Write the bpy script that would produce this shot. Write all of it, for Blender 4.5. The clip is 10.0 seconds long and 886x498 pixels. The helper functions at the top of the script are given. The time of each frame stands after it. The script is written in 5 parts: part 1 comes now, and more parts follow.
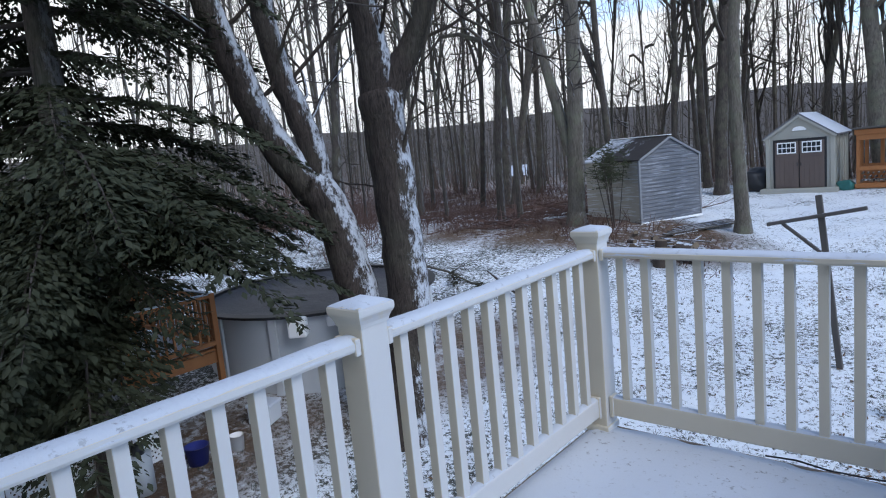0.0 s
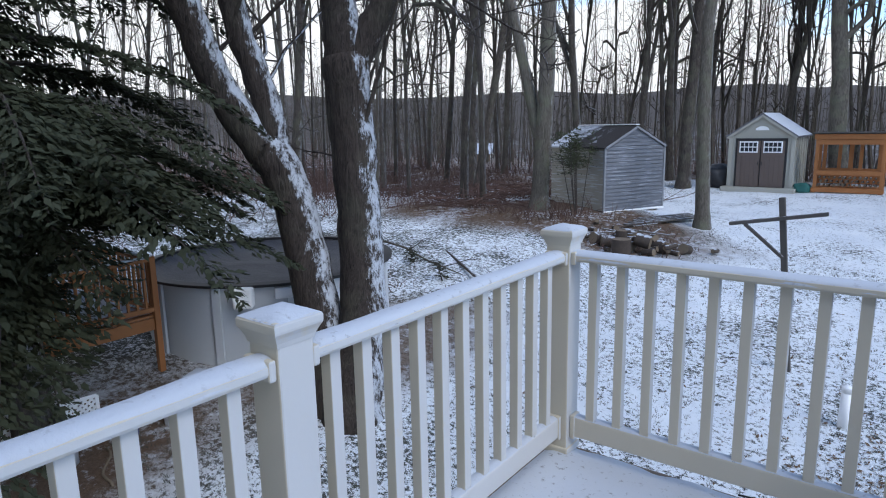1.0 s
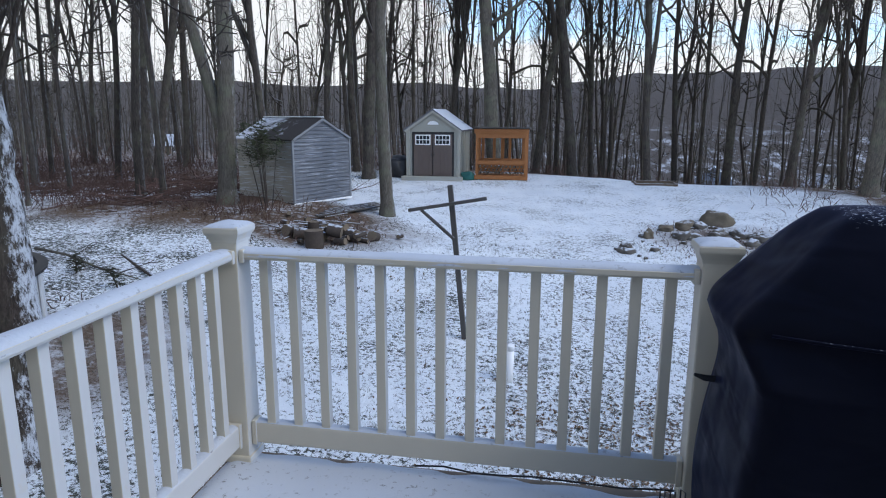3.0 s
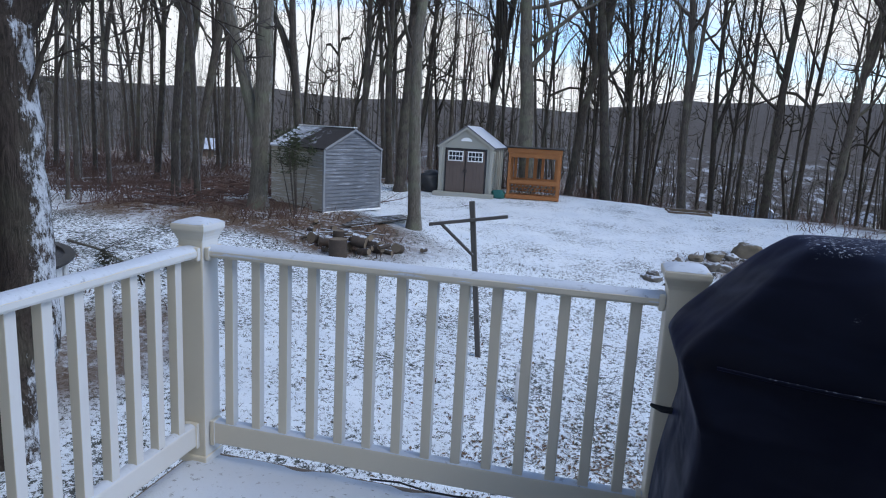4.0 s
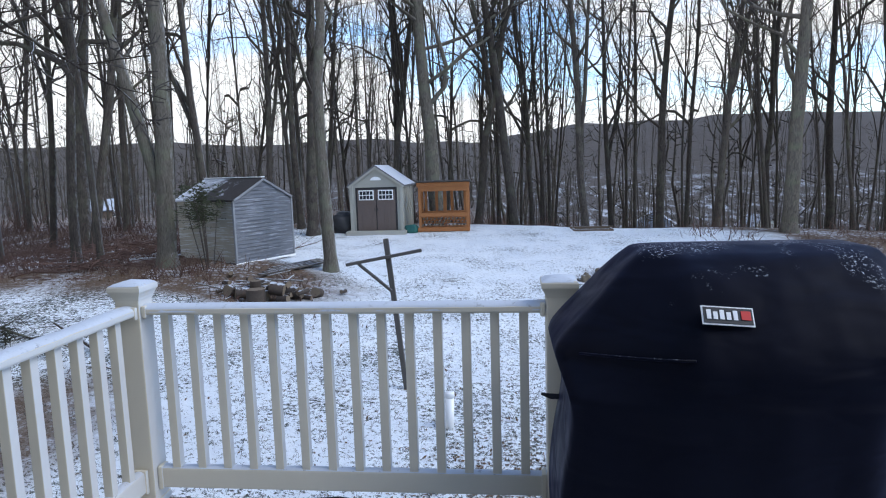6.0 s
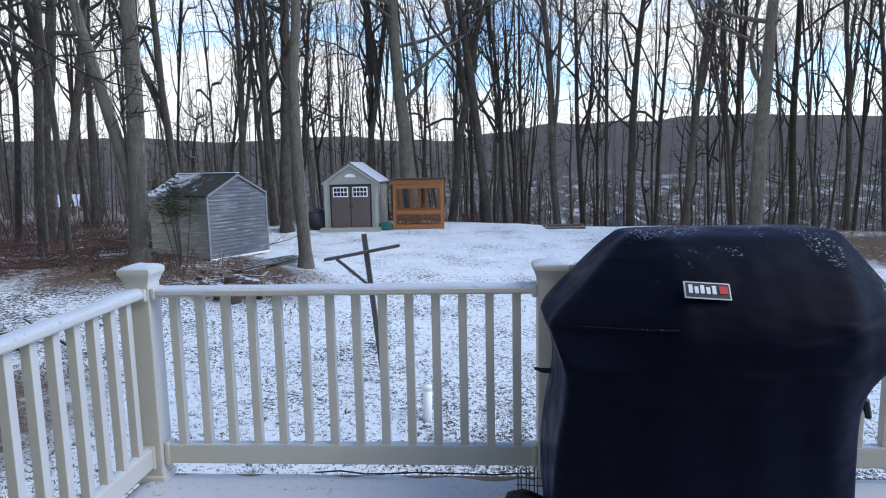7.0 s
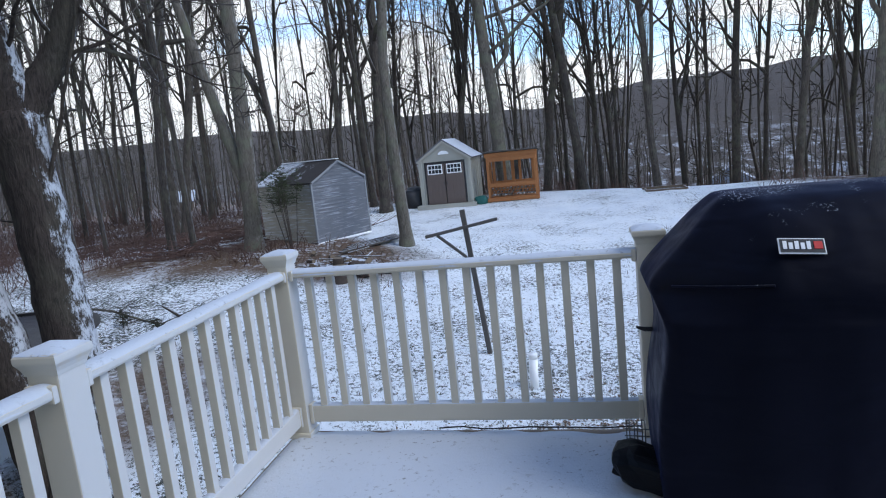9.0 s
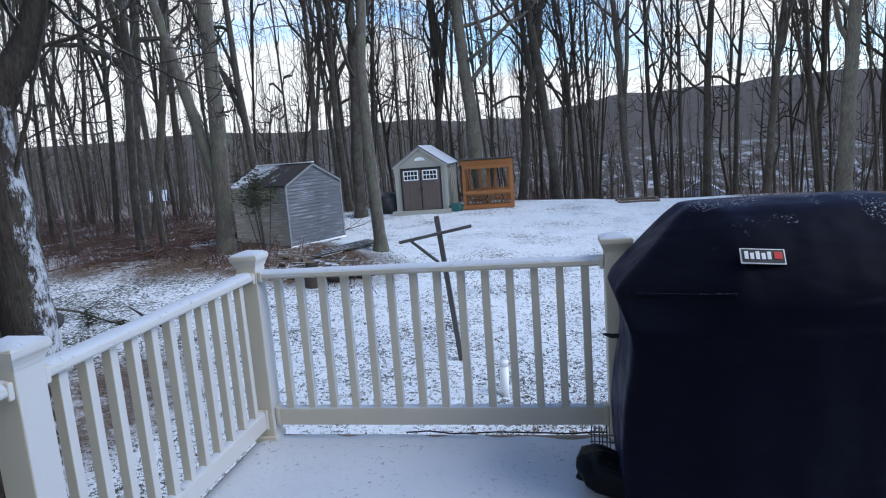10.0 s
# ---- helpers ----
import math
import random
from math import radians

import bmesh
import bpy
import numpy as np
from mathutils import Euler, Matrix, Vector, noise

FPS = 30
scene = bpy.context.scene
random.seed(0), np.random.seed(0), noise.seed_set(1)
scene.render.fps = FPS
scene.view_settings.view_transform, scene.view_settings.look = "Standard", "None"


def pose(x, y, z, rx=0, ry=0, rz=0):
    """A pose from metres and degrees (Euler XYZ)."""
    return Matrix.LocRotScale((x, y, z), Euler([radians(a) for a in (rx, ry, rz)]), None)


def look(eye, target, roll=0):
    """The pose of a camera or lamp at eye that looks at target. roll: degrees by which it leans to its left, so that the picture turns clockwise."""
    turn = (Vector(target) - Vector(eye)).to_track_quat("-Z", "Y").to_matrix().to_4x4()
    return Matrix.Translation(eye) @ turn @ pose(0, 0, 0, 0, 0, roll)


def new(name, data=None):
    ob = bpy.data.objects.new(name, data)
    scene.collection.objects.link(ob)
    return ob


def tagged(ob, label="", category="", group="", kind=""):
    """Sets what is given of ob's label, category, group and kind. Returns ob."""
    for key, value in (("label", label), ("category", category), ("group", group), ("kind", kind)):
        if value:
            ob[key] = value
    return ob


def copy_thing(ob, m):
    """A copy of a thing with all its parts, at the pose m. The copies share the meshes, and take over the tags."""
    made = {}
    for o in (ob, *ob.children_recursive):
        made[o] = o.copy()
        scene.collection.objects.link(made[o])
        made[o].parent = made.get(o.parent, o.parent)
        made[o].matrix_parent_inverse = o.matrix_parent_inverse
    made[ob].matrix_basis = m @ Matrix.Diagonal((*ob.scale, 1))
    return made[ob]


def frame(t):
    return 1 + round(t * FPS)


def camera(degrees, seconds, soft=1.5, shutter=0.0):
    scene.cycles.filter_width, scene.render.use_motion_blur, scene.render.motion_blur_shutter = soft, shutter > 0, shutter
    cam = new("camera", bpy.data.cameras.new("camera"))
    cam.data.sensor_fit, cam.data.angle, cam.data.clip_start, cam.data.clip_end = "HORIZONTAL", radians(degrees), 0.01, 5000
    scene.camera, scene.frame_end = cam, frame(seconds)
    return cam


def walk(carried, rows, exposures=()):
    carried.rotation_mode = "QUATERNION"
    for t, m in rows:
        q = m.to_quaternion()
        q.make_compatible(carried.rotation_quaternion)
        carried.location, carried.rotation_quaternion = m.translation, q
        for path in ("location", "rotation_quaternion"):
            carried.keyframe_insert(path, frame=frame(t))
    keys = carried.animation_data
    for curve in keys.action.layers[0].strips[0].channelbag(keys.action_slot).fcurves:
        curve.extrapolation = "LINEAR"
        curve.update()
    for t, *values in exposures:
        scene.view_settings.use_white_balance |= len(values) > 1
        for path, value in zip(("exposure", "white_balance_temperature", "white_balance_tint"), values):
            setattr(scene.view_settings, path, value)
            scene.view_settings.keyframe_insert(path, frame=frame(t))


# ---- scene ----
cam = camera(69.5, 10.0, soft=1.1)
PATH = [
    (0, (1.469, -2.787, 1.437), (0.17, -1.295, 1.144), -5.5),
    (0.2, (1.493, -2.719, 1.435), (0.274, -1.196, 0.998), -3.4),
    (0.5, (1.46, -2.665, 1.432), (0.175, -1.198, 0.987), -2.0),
    (0.8, (1.321, -2.54, 1.429), (0.063, -1.048, 0.99), -1.8),
    (1, (1.229, -2.455, 1.451), (0.033, -0.897, 1.071), -1.1),
    (1.2, (1.195, -2.411, 1.454), (0.148, -0.749, 1.079), 0.2),
    (1.5, (1.15, -2.345, 1.449), (0.238, -0.619, 1.015), -0.1),
    (1.7, (1.156, -2.324, 1.455), (0.263, -0.596, 0.994), -0.5),
    (2, (1.163, -2.302, 1.451), (0.354, -0.54, 0.965), -0.3),
    (2.2, (1.177, -2.305, 1.443), (0.377, -0.536, 0.962), -1.1),
    (2.5, (1.203, -2.304, 1.45), (0.525, -0.475, 1.008), -1.3),
    (2.7, (1.246, -2.313, 1.443), (0.692, -0.432, 1.05), 0.8),
    (3, (1.299, -2.329, 1.444), (0.946, -0.403, 1.033), 0.2),
    (3.2, (1.364, -2.302, 1.42), (1.11, -0.364, 0.996), 0.3),
    (4.3, (1.556, -2.223, 1.418), (1.056, -0.319, 1.069), 3.7),
    (4.5, (1.552, -2.303, 1.435), (1.308, -0.35, 1.08), 2.6),
    (4.8, (1.573, -2.417, 1.44), (1.477, -0.442, 1.139), 1.2),
    (5, (1.603, -2.481, 1.448), (1.653, -0.509, 1.119), 0.8),
    (5.2, (1.631, -2.51, 1.457), (1.654, -0.535, 1.142), -0.2),
    (5.5, (1.679, -2.552, 1.466), (1.57, -0.561, 1.314), -2.8),
    (5.7, (1.673, -2.586, 1.475), (1.468, -0.608, 1.261), -1.8),
    (6.8, (1.575, -2.695, 1.453), (1.4, -0.722, 1.177), -0.6),
    (7, (1.554, -2.793, 1.44), (1.433, -0.813, 1.182), -1.2),
    (7.2, (1.544, -2.894, 1.457), (1.35, -0.927, 1.152), -3.2),
    (7.5, (1.566, -3.017, 1.485), (1.27, -1.061, 1.194), -3.6),
    (7.7, (1.559, -3.041, 1.5), (1.244, -1.08, 1.263), -2.8),
    (8, (1.567, -3.07, 1.505), (1.252, -1.112, 1.244), -2.5),
    (8.2, (1.562, -3.072, 1.496), (1.202, -1.127, 1.2), -2.6),
    (8.5, (1.564, -3.069, 1.493), (1.121, -1.141, 1.2), -4.8),
    (8.7, (1.567, -3.058, 1.494), (1.176, -1.112, 1.246), -4.2),
    (9, (1.549, -3.055, 1.487), (1.126, -1.127, 1.164), -5.9),
    (9.2, (1.552, -3.053, 1.48), (1.184, -1.118, 1.132), -5.2),
    (9.5, (1.548, -3.055, 1.477), (1.191, -1.117, 1.133), -3.4),
    (9.7, (1.553, -3.06, 1.477), (1.206, -1.119, 1.144), -4.4),
    (10, (1.568, -3.062, 1.474), (1.224, -1.116, 1.165), -4.3),
]
walk(cam, [(t, look(eye, target, roll)) for t, eye, target, roll in PATH], [(0.0, 0.04, 6310.0, 9.0), (1.5, -0.01, 6380.0, 9.0), (2.5, -0.09, 6380.0, 9.0), (4.5, -0.05, 6310.0, 8.5), (5.5, 0.16, 6410.0, 8.5), (7.0, 0.13, 6350.0, 8.5), (8.5, 0.03, 6280.0, 8.5), (10.0, 0.03, 6310.0, 8.5)])

# ---- light ----
SUN_EL, SUN_AZ = 44.0, 102.0          # degrees; azimuth clockwise from +y
world = bpy.data.worlds.new("world")
scene.world = world
world.use_nodes = True
wn, wl = world.node_tree.nodes, world.node_tree.links
wn.clear()
w_out = wn.new("ShaderNodeOutputWorld")
w_bg = wn.new("ShaderNodeBackground")
w_sky = wn.new("ShaderNodeTexSky")
w_sky.sky_type = "NISHITA"
w_sky.sun_disc = False
w_sky.sun_elevation, w_sky.sun_rotation = radians(SUN_EL), radians(SUN_AZ)
w_sky.altitude, w_sky.dust_density = 100, 0.6
w_tc = wn.new("ShaderNodeTexCoord")
w_map = wn.new("ShaderNodeMapping")
w_map.inputs["Scale"].default_value = (1.0, 1.0, 3.2)
w_map.inputs["Location"].default_value = (2.3, 0.4, 0.1)
w_noise = wn.new("ShaderNodeTexNoise")
w_noise.inputs["Scale"].default_value = 2.6
w_noise.inputs["Detail"].default_value = 8
w_noise.inputs["Roughness"].default_value = 0.58
w_ramp = wn.new("ShaderNodeValToRGB")
w_ramp.color_ramp.elements[0].position, w_ramp.color_ramp.elements[1].position = 0.33, 0.46
w_mix = wn.new("ShaderNodeMixRGB")
w_mix.inputs["Color2"].default_value = (6.9, 6.95, 7.1, 1)
w_gain = wn.new("ShaderNodeMixRGB")
w_gain.blend_type, w_gain.inputs["Fac"].default_value = "MULTIPLY", 1.0
w_gain.inputs["Color2"].default_value = (1.5, 1.66, 1.85, 1)
wl.new(w_tc.outputs["Generated"], w_map.inputs["Vector"])
wl.new(w_map.outputs["Vector"], w_noise.inputs["Vector"])
w_sep = wn.new("ShaderNodeSeparateXYZ")
wl.new(w_tc.outputs["Generated"], w_sep.inputs[0])
# thinner cloud towards the east and higher up
w_east = wn.new("ShaderNodeMath")
w_east.operation, w_east.inputs[1].default_value = "MULTIPLY_ADD", -0.16
wl.new(w_sep.outputs["X"], w_east.inputs[0])
wl.new(w_noise.outputs["Fac"], w_east.inputs[2])
w_up = wn.new("ShaderNodeMath")
w_up.operation, w_up.inputs[1].default_value = "MULTIPLY_ADD", -0.25
wl.new(w_sep.outputs["Z"], w_up.inputs[0])
wl.new(w_east.outputs["Value"], w_up.inputs[2])
wl.new(w_up.outputs["Value"], w_ramp.inputs["Fac"])
w_high = wn.new("ShaderNodeMapRange")
w_high.inputs["From Min"].default_value, w_high.inputs["From Max"].default_value = 0.30, 0.75
w_high.inputs["To Min"].default_value, w_high.inputs["To Max"].default_value = 1.0, 0.3
wl.new(w_sep.outputs["Z"], w_high.inputs["Value"])
w_mul = wn.new("ShaderNodeMath")
w_mul.operation = "MULTIPLY"
wl.new(w_ramp.outputs["Color"], w_mul.inputs[0])
wl.new(w_high.outputs["Result"], w_mul.inputs[1])
wl.new(w_mul.outputs["Value"], w_mix.inputs["Fac"])
wl.new(w_sky.outputs["Color"], w_gain.inputs["Color1"])
wl.new(w_gain.outputs["Color"], w_mix.inputs["Color1"])
wl.new(w_mix.outputs["Color"], w_bg.inputs["Color"])
w_bg.inputs["Strength"].default_value = 0.15
wl.new(w_bg.outputs["Background"], w_out.inputs["Surface"])

sun_data = bpy.data.lights.new("sun", "SUN")
sun_data.energy, sun_data.angle, sun_data.color = 1.5, radians(35), (1.0, 0.98, 0.96)
sun = new("sun", sun_data)
_az, _el = radians(SUN_AZ), radians(SUN_EL)
_sd = Vector((math.sin(_az) * math.cos(_el), math.cos(_az) * math.cos(_el), math.sin(_el)))
sun.matrix_world = look(_sd * 50, (0, 0, 0))


# ---- materials ----
class Mat:
    """A small builder of node materials."""

    def __init__(self, name, rough=0.6, metal=0.0, spec=0.4):
        self.m = bpy.data.materials.new(name)
        self.m.use_nodes = True
        self.n, self.l = self.m.node_tree.nodes, self.m.node_tree.links
        self.b = self.n["Principled BSDF"]
        self.b.inputs["Roughness"].default_value = rough
        self.b.inputs["Metallic"].default_value = metal
        self.b.inputs["Specular IOR Level"].default_value = spec
        tc = self.n.new("ShaderNodeTexCoord")
        self.obj = tc.outputs["Object"]
        self.geo = self.n.new("ShaderNodeNewGeometry")
        self.pos = self.geo.outputs["Position"]
        self.info = self.n.new("ShaderNodeObjectInfo")

    def mapped(self, src, scale=(1, 1, 1), rot=(0, 0, 0)):
        k = self.n.new("ShaderNodeMapping")
        k.inputs["Scale"].default_value = scale
        k.inputs["Rotation"].default_value = rot
        self.l.new(src, k.inputs["Vector"])
        return k.outputs["Vector"]

    def noise(self, src, scale, detail=4, rough=0.55, dist=0.0):
        k = self.n.new("ShaderNodeTexNoise")
        k.inputs["Scale"].default_value = scale
        k.inputs["Detail"].default_value = detail
        k.inputs["Roughness"].default_value = rough
        k.inputs["Distortion"].default_value = dist
        self.l.new(src, k.inputs["Vector"])
        return k.outputs["Fac"]

    def ramp(self, src, *stops):
        k = self.n.new("ShaderNodeValToRGB")
        e = k.color_ramp.elements
        while len(e) < len(stops):
            e.new(0.5)
        for el, (p, c) in zip(e, stops):
            el.position = p
            el.color = (c, c, c, 1) if isinstance(c, (int, float)) else (*c, 1)
        self.l.new(src, k.inputs["Fac"])
        return k.outputs["Color"]

    def mix(self, fac, a, b, mode="MIX"):
        k = self.n.new("ShaderNodeMixRGB")
        k.blend_type = mode
        for sock, v in (("Fac", fac), ("Color1", a), ("Color2", b)):
            if isinstance(v, (int, float)):
                k.inputs[sock].default_value = v if sock == "Fac" else (v, v, v, 1)
            elif isinstance(v, tuple):
                k.inputs[sock].default_value = (*v, 1)
            else:
                self.l.new(v, k.inputs[sock])
        return k.outputs["Color"]

    def math(self, op, a, b=0.0, c=None):
        k = self.n.new("ShaderNodeMath")
        k.operation = op
        for i, v in enumerate((a, b) if c is None else (a, b, c)):
            if isinstance(v, (int, float)):
                k.inputs[i].default_value = v
            else:
                self.l.new(v, k.inputs[i])
        return k.outputs["Value"]

    def facing(self, way):
        """How far the surface faces a fixed direction of the world."""
        k = self.n.new("ShaderNodeVectorMath")
        k.operation = "DOT_PRODUCT"
        self.l.new(self.geo.outputs["Normal"], k.inputs[0])
        k.inputs[1].default_value = Vector(way).normalized()
        return k.outputs["Value"]

    def sep(self, src):
        k = self.n.new("ShaderNodeSeparateXYZ")
        self.l.new(src, k.inputs[0])
        return k.outputs

    def color(self, c):
        if isinstance(c, tuple):
            self.b.inputs["Base Color"].default_value = (*c, 1)
        else:
            self.l.new(c, self.b.inputs["Base Color"])
        return self

    def rough(self, c):
        self.l.new(c, self.b.inputs["Roughness"])
        return self

    def bump(self, h, strength=0.3, dist=0.02):
        k = self.n.new("ShaderNodeBump")
        k.inputs["Strength"].default_value = strength
        k.inputs["Distance"].default_value = dist
        self.l.new(h, k.inputs["Height"])
        self.l.new(k.outputs["Normal"], self.b.inputs["Normal"])
        return self


# Darker than the lawn's snow: house shade on deck and rails is painted in.
SHADED_SNOW = (0.57, 0.605, 0.66)
WIND = (0.85, 0.25, 0.45)


def snow_mat():
    k = Mat("snow", 0.75, spec=0.25)
    big, fine = k.noise(k.pos, 1.3, 5), k.noise(k.pos, 60, 4, 0.7)
    specks = k.ramp(k.noise(k.pos, 34, 4, 0.65), (0.59, 0.0), (0.66, 1.0))
    rare = k.ramp(k.noise(k.pos, 2.0, 5, 0.65), (0.44, 0.0), (0.64, 0.8))
    base = k.mix(big, (0.53, 0.56, 0.61), SHADED_SNOW)
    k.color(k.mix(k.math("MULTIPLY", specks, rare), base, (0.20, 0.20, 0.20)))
    return k.bump(k.math("ADD", big, k.math("MULTIPLY", fine, 0.3)), 0.5, 0.02).m


def vinyl_mat():
    k = Mat("almond_vinyl", 0.42, spec=0.45)
    big, fine = k.noise(k.pos, 2.0, 4), k.noise(k.pos, 45, 5, 0.65)
    base = k.mix(big, (0.55, 0.495, 0.385), (0.64, 0.58, 0.46))
    side = k.math("ADD", k.facing((1.0, 0.0, 0.15)), k.math("MULTIPLY", k.math("SUBTRACT", k.noise(k.pos, 14, 5, 0.7), 0.5), 1.1))
    frost = k.ramp(side, (0.55, 0.0), (0.85, 0.7))
    k.color(k.mix(frost, base, SHADED_SNOW))
    k.rough(k.mix(frost, 0.42, 0.8))
    return k.bump(fine, 0.12, 0.004).m


def bark_mat(name, dark, light, frosted=0.55, lichen=0.3, amount=0.5):
    k = Mat(name, 0.9, spec=0.15)
    v = k.mapped(k.obj, (1, 1, 0.16))
    ridge = k.noise(v, 22, 6, 0.7, 1.2)
    blotch = k.noise(k.obj, 1.6, 4)
    tint = k.math("MULTIPLY_ADD", k.info.outputs["Random"], 0.5, 0.72)
    base = k.mix(k.ramp(ridge, (0.32, 0.0), (0.68, 1.0)), dark, light)
    moss = k.math("MULTIPLY", k.ramp(blotch, (0.48, 0.0), (0.66, 1.0)), lichen)
    base = k.mix(moss, base, (0.17, 0.18, 0.12))
    base = k.mix(1.0, base, tint, "MULTIPLY")
    mottle = k.math("ADD", k.noise(k.mapped(k.obj, (1, 1, 0.55)), 7, 6, 0.8), k.math("MULTIPLY", ridge, 0.3))
    side = k.math("ADD", k.facing(WIND), k.math("MULTIPLY", k.math("SUBTRACT", mottle, 0.65), 1.8))
    snow = k.math("MULTIPLY", k.ramp(side, (frosted - 0.12, 0.0), (frosted + 0.10, 1.0)), amount)
    k.color(k.mix(snow, base, SHADED_SNOW))
    return k.bump(ridge, 0.9, 0.03).m


def ground_mat():
    k = Mat("snowy_ground", 0.85, spec=0.2)
    xyz = k.sep(k.pos)
    x, y = xyz["X"], xyz["Y"]
    # grass and leaves showing through a thin snowfall
    spk = k.noise(k.pos, 12.5, 5, 0.72, 0.3)
    fine = k.noise(k.pos, 46, 4, 0.75)
    patch = k.noise(k.pos, 0.55, 5, 0.6)
    grass = k.mix(fine, (0.03, 0.036, 0.034), (0.12, 0.122, 0.105))
    leaf = k.mix(k.noise(k.pos, 18, 5, 0.7), (0.045, 0.03, 0.021), (0.22, 0.148, 0.10))
    near = k.ramp(k.math("MULTIPLY", y, 0.04), (0.15, 1.0), (0.75, 0.0))
    thr = k.math("ADD", k.math("MULTIPLY_ADD", spk, 0.82, k.math("MULTIPLY", fine, 0.38)), k.math("MULTIPLY", patch, 0.36))
    thr = k.math("SUBTRACT", thr, k.math("MULTIPLY_ADD", near, 0.054, 0.066))
    west = k.ramp(k.math("MULTIPLY", x, -0.1), (0.50, 0.0), (1.0, 1.0))
    thr = k.math("SUBTRACT", thr, k.math("MULTIPLY", west, 0.07))
    cover = k.ramp(thr, (0.592, 0.0), (0.66, 1.0))
    # woodland floor: behind the yard, on the left, and round the shed
    wob = k.math("MULTIPLY", k.math("SUBTRACT", k.noise(k.pos, 0.22, 5, 0.6), 0.5), 9.0)
    back = k.math("ADD", k.math("SUBTRACT", y, 29.5), wob)
    back = k.math("ADD", back, k.math("MULTIPLY", k.math("MAXIMUM", k.math("SUBTRACT", -8.0, x), 0.0), 0.9))
    back = k.math("ADD", back, k.math("MULTIPLY", k.math("MAXIMUM", k.math("SUBTRACT", x, 8.5), 0.0), 1.3))
    woods = k.ramp(k.math("MULTIPLY_ADD", back, 0.08, 0.5), (0.44, 0.0), (0.60, 1.0))
    dx, dy = k.math("SUBTRACT", x, -10.4), k.math("SUBTRACT", y, 16.2)
    rr = k.math("SQRT", k.math("ADD", k.math("MULTIPLY", k.math("MULTIPLY", dx, dx), 0.33), k.math("MULTIPLY", dy, dy)))
    rr = k.math("ADD", rr, k.math("MULTIPLY", wob, 0.35))
    shed = k.ramp(k.math("MULTIPLY", rr, 0.2), (0.42, 1.0), (0.72, 0.0))
    dx2, dy2 = k.math("SUBTRACT", x, -7.9), k.math("SUBTRACT", y, -0.2)
    r2 = k.math("SQRT", k.math("ADD", k.math("MULTIPLY", dx2, dx2), k.math("MULTIPLY", k.math("MULTIPLY", dy2, dy2), 0.35)))
    r2 = k.math("ADD", r2, k.math("MULTIPLY", wob, 0.2))
    bare = k.ramp(k.math("MULTIPLY", r2, 0.2), (0.26, 1.0), (0.56, 0.0))
    dx3, dy3 = k.math("SUBTRACT", x, -6.4), k.math("SUBTRACT", y, 6.0)
    r3 = k.math("SQRT", k.math("ADD", k.math("MULTIPLY", dx3, dx3), k.math("MULTIPLY", k.math("MULTIPLY", dy3, dy3), 0.3)))
    r3 = k.math("ADD", r3, k.math("MULTIPLY", wob, 0.2))
    bank = k.ramp(k.math("MULTIPLY", r3, 0.2), (0.16, 0.9), (0.36, 0.0))
    dx4, dy4 = k.math("SUBTRACT", x, 6.7), k.math("SUBTRACT", y, 18.5)
    r4 = k.math("SQRT", k.math("ADD", k.math("MULTIPLY", k.math("MULTIPLY", dx4, dx4), 0.35), k.math("MULTIPLY", dy4, dy4)))
    r4 = k.math("ADD", r4, k.math("MULTIPLY", wob, 0.25))
    stones = k.ramp(k.math("MULTIPLY", r4, 0.2), (0.16, 0.85), (0.36, 0.0))
    dx5, dy5 = k.math("SUBTRACT", x, -6.1), k.math("SUBTRACT", y, 15.9)
    r5 = k.math("SQRT", k.math("ADD", k.math("MULTIPLY", k.math("MULTIPLY", dx5, dx5), 0.45), k.math("MULTIPLY", dy5, dy5)))
    r5 = k.math("ADD", r5, k.math("MULTIPLY", wob, 0.2))
    pile = k.ramp(k.math("MULTIPLY", r5, 0.2), (0.32, 0.95), (0.56, 0.0))
    soil = k.math("ADD", k.math("ADD", k.math("ADD", woods, shed), bare), k.math("ADD", k.math("ADD", bank, pile), stones))
    soil = k.math("MINIMUM", soil, 1.0)
    thr2 = k.math("ADD", k.math("MULTIPLY", k.noise(k.pos, 5.5, 6, 0.75), 0.6), k.math("MULTIPLY", patch, 0.4))
    thin = k.ramp(thr2, (0.505, 0.0), (0.60, 0.8))
    soft = k.ramp(k.noise(k.pos, 0.9, 5, 0.65), (0.35, 0.0), (0.7, 1.0))
    lawn = k.mix(cover, grass, k.mix(soft, (0.76, 0.80, 0.84), (0.88, 0.91, 0.93)))
    wood = k.mix(thin, leaf, (0.62, 0.64, 0.68))
    # the wooded hill beyond the valley
    hill = k.mix(k.noise(k.mapped(k.pos, (1, 1, 0.25)), 0.25, 8, 0.75), (0.035, 0.029, 0.024), (0.115, 0.094, 0.08))
    clear = k.ramp(k.noise(k.mapped(k.pos, (1, 0.5, 1)), 0.17, 7, 0.8), (0.52, 0.0), (0.62, 0.65))
    low = k.ramp(k.math("MULTIPLY_ADD", xyz["Z"], 0.02, 0.5), (0.30, 1.0), (0.50, 0.0))
    hill = k.mix(k.math("MULTIPLY", clear, low), hill, (0.6, 0.62, 0.66))
    far = k.ramp(k.math("MULTIPLY", y, 0.005), (0.35, 0.0), (0.6, 1.0))
    k.color(k.mix(far, k.mix(soil, lawn, wood), hill))
    return k.bump(k.math("ADD", spk, k.math("MULTIPLY", fine, 0.5)), 0.8, 0.06).m


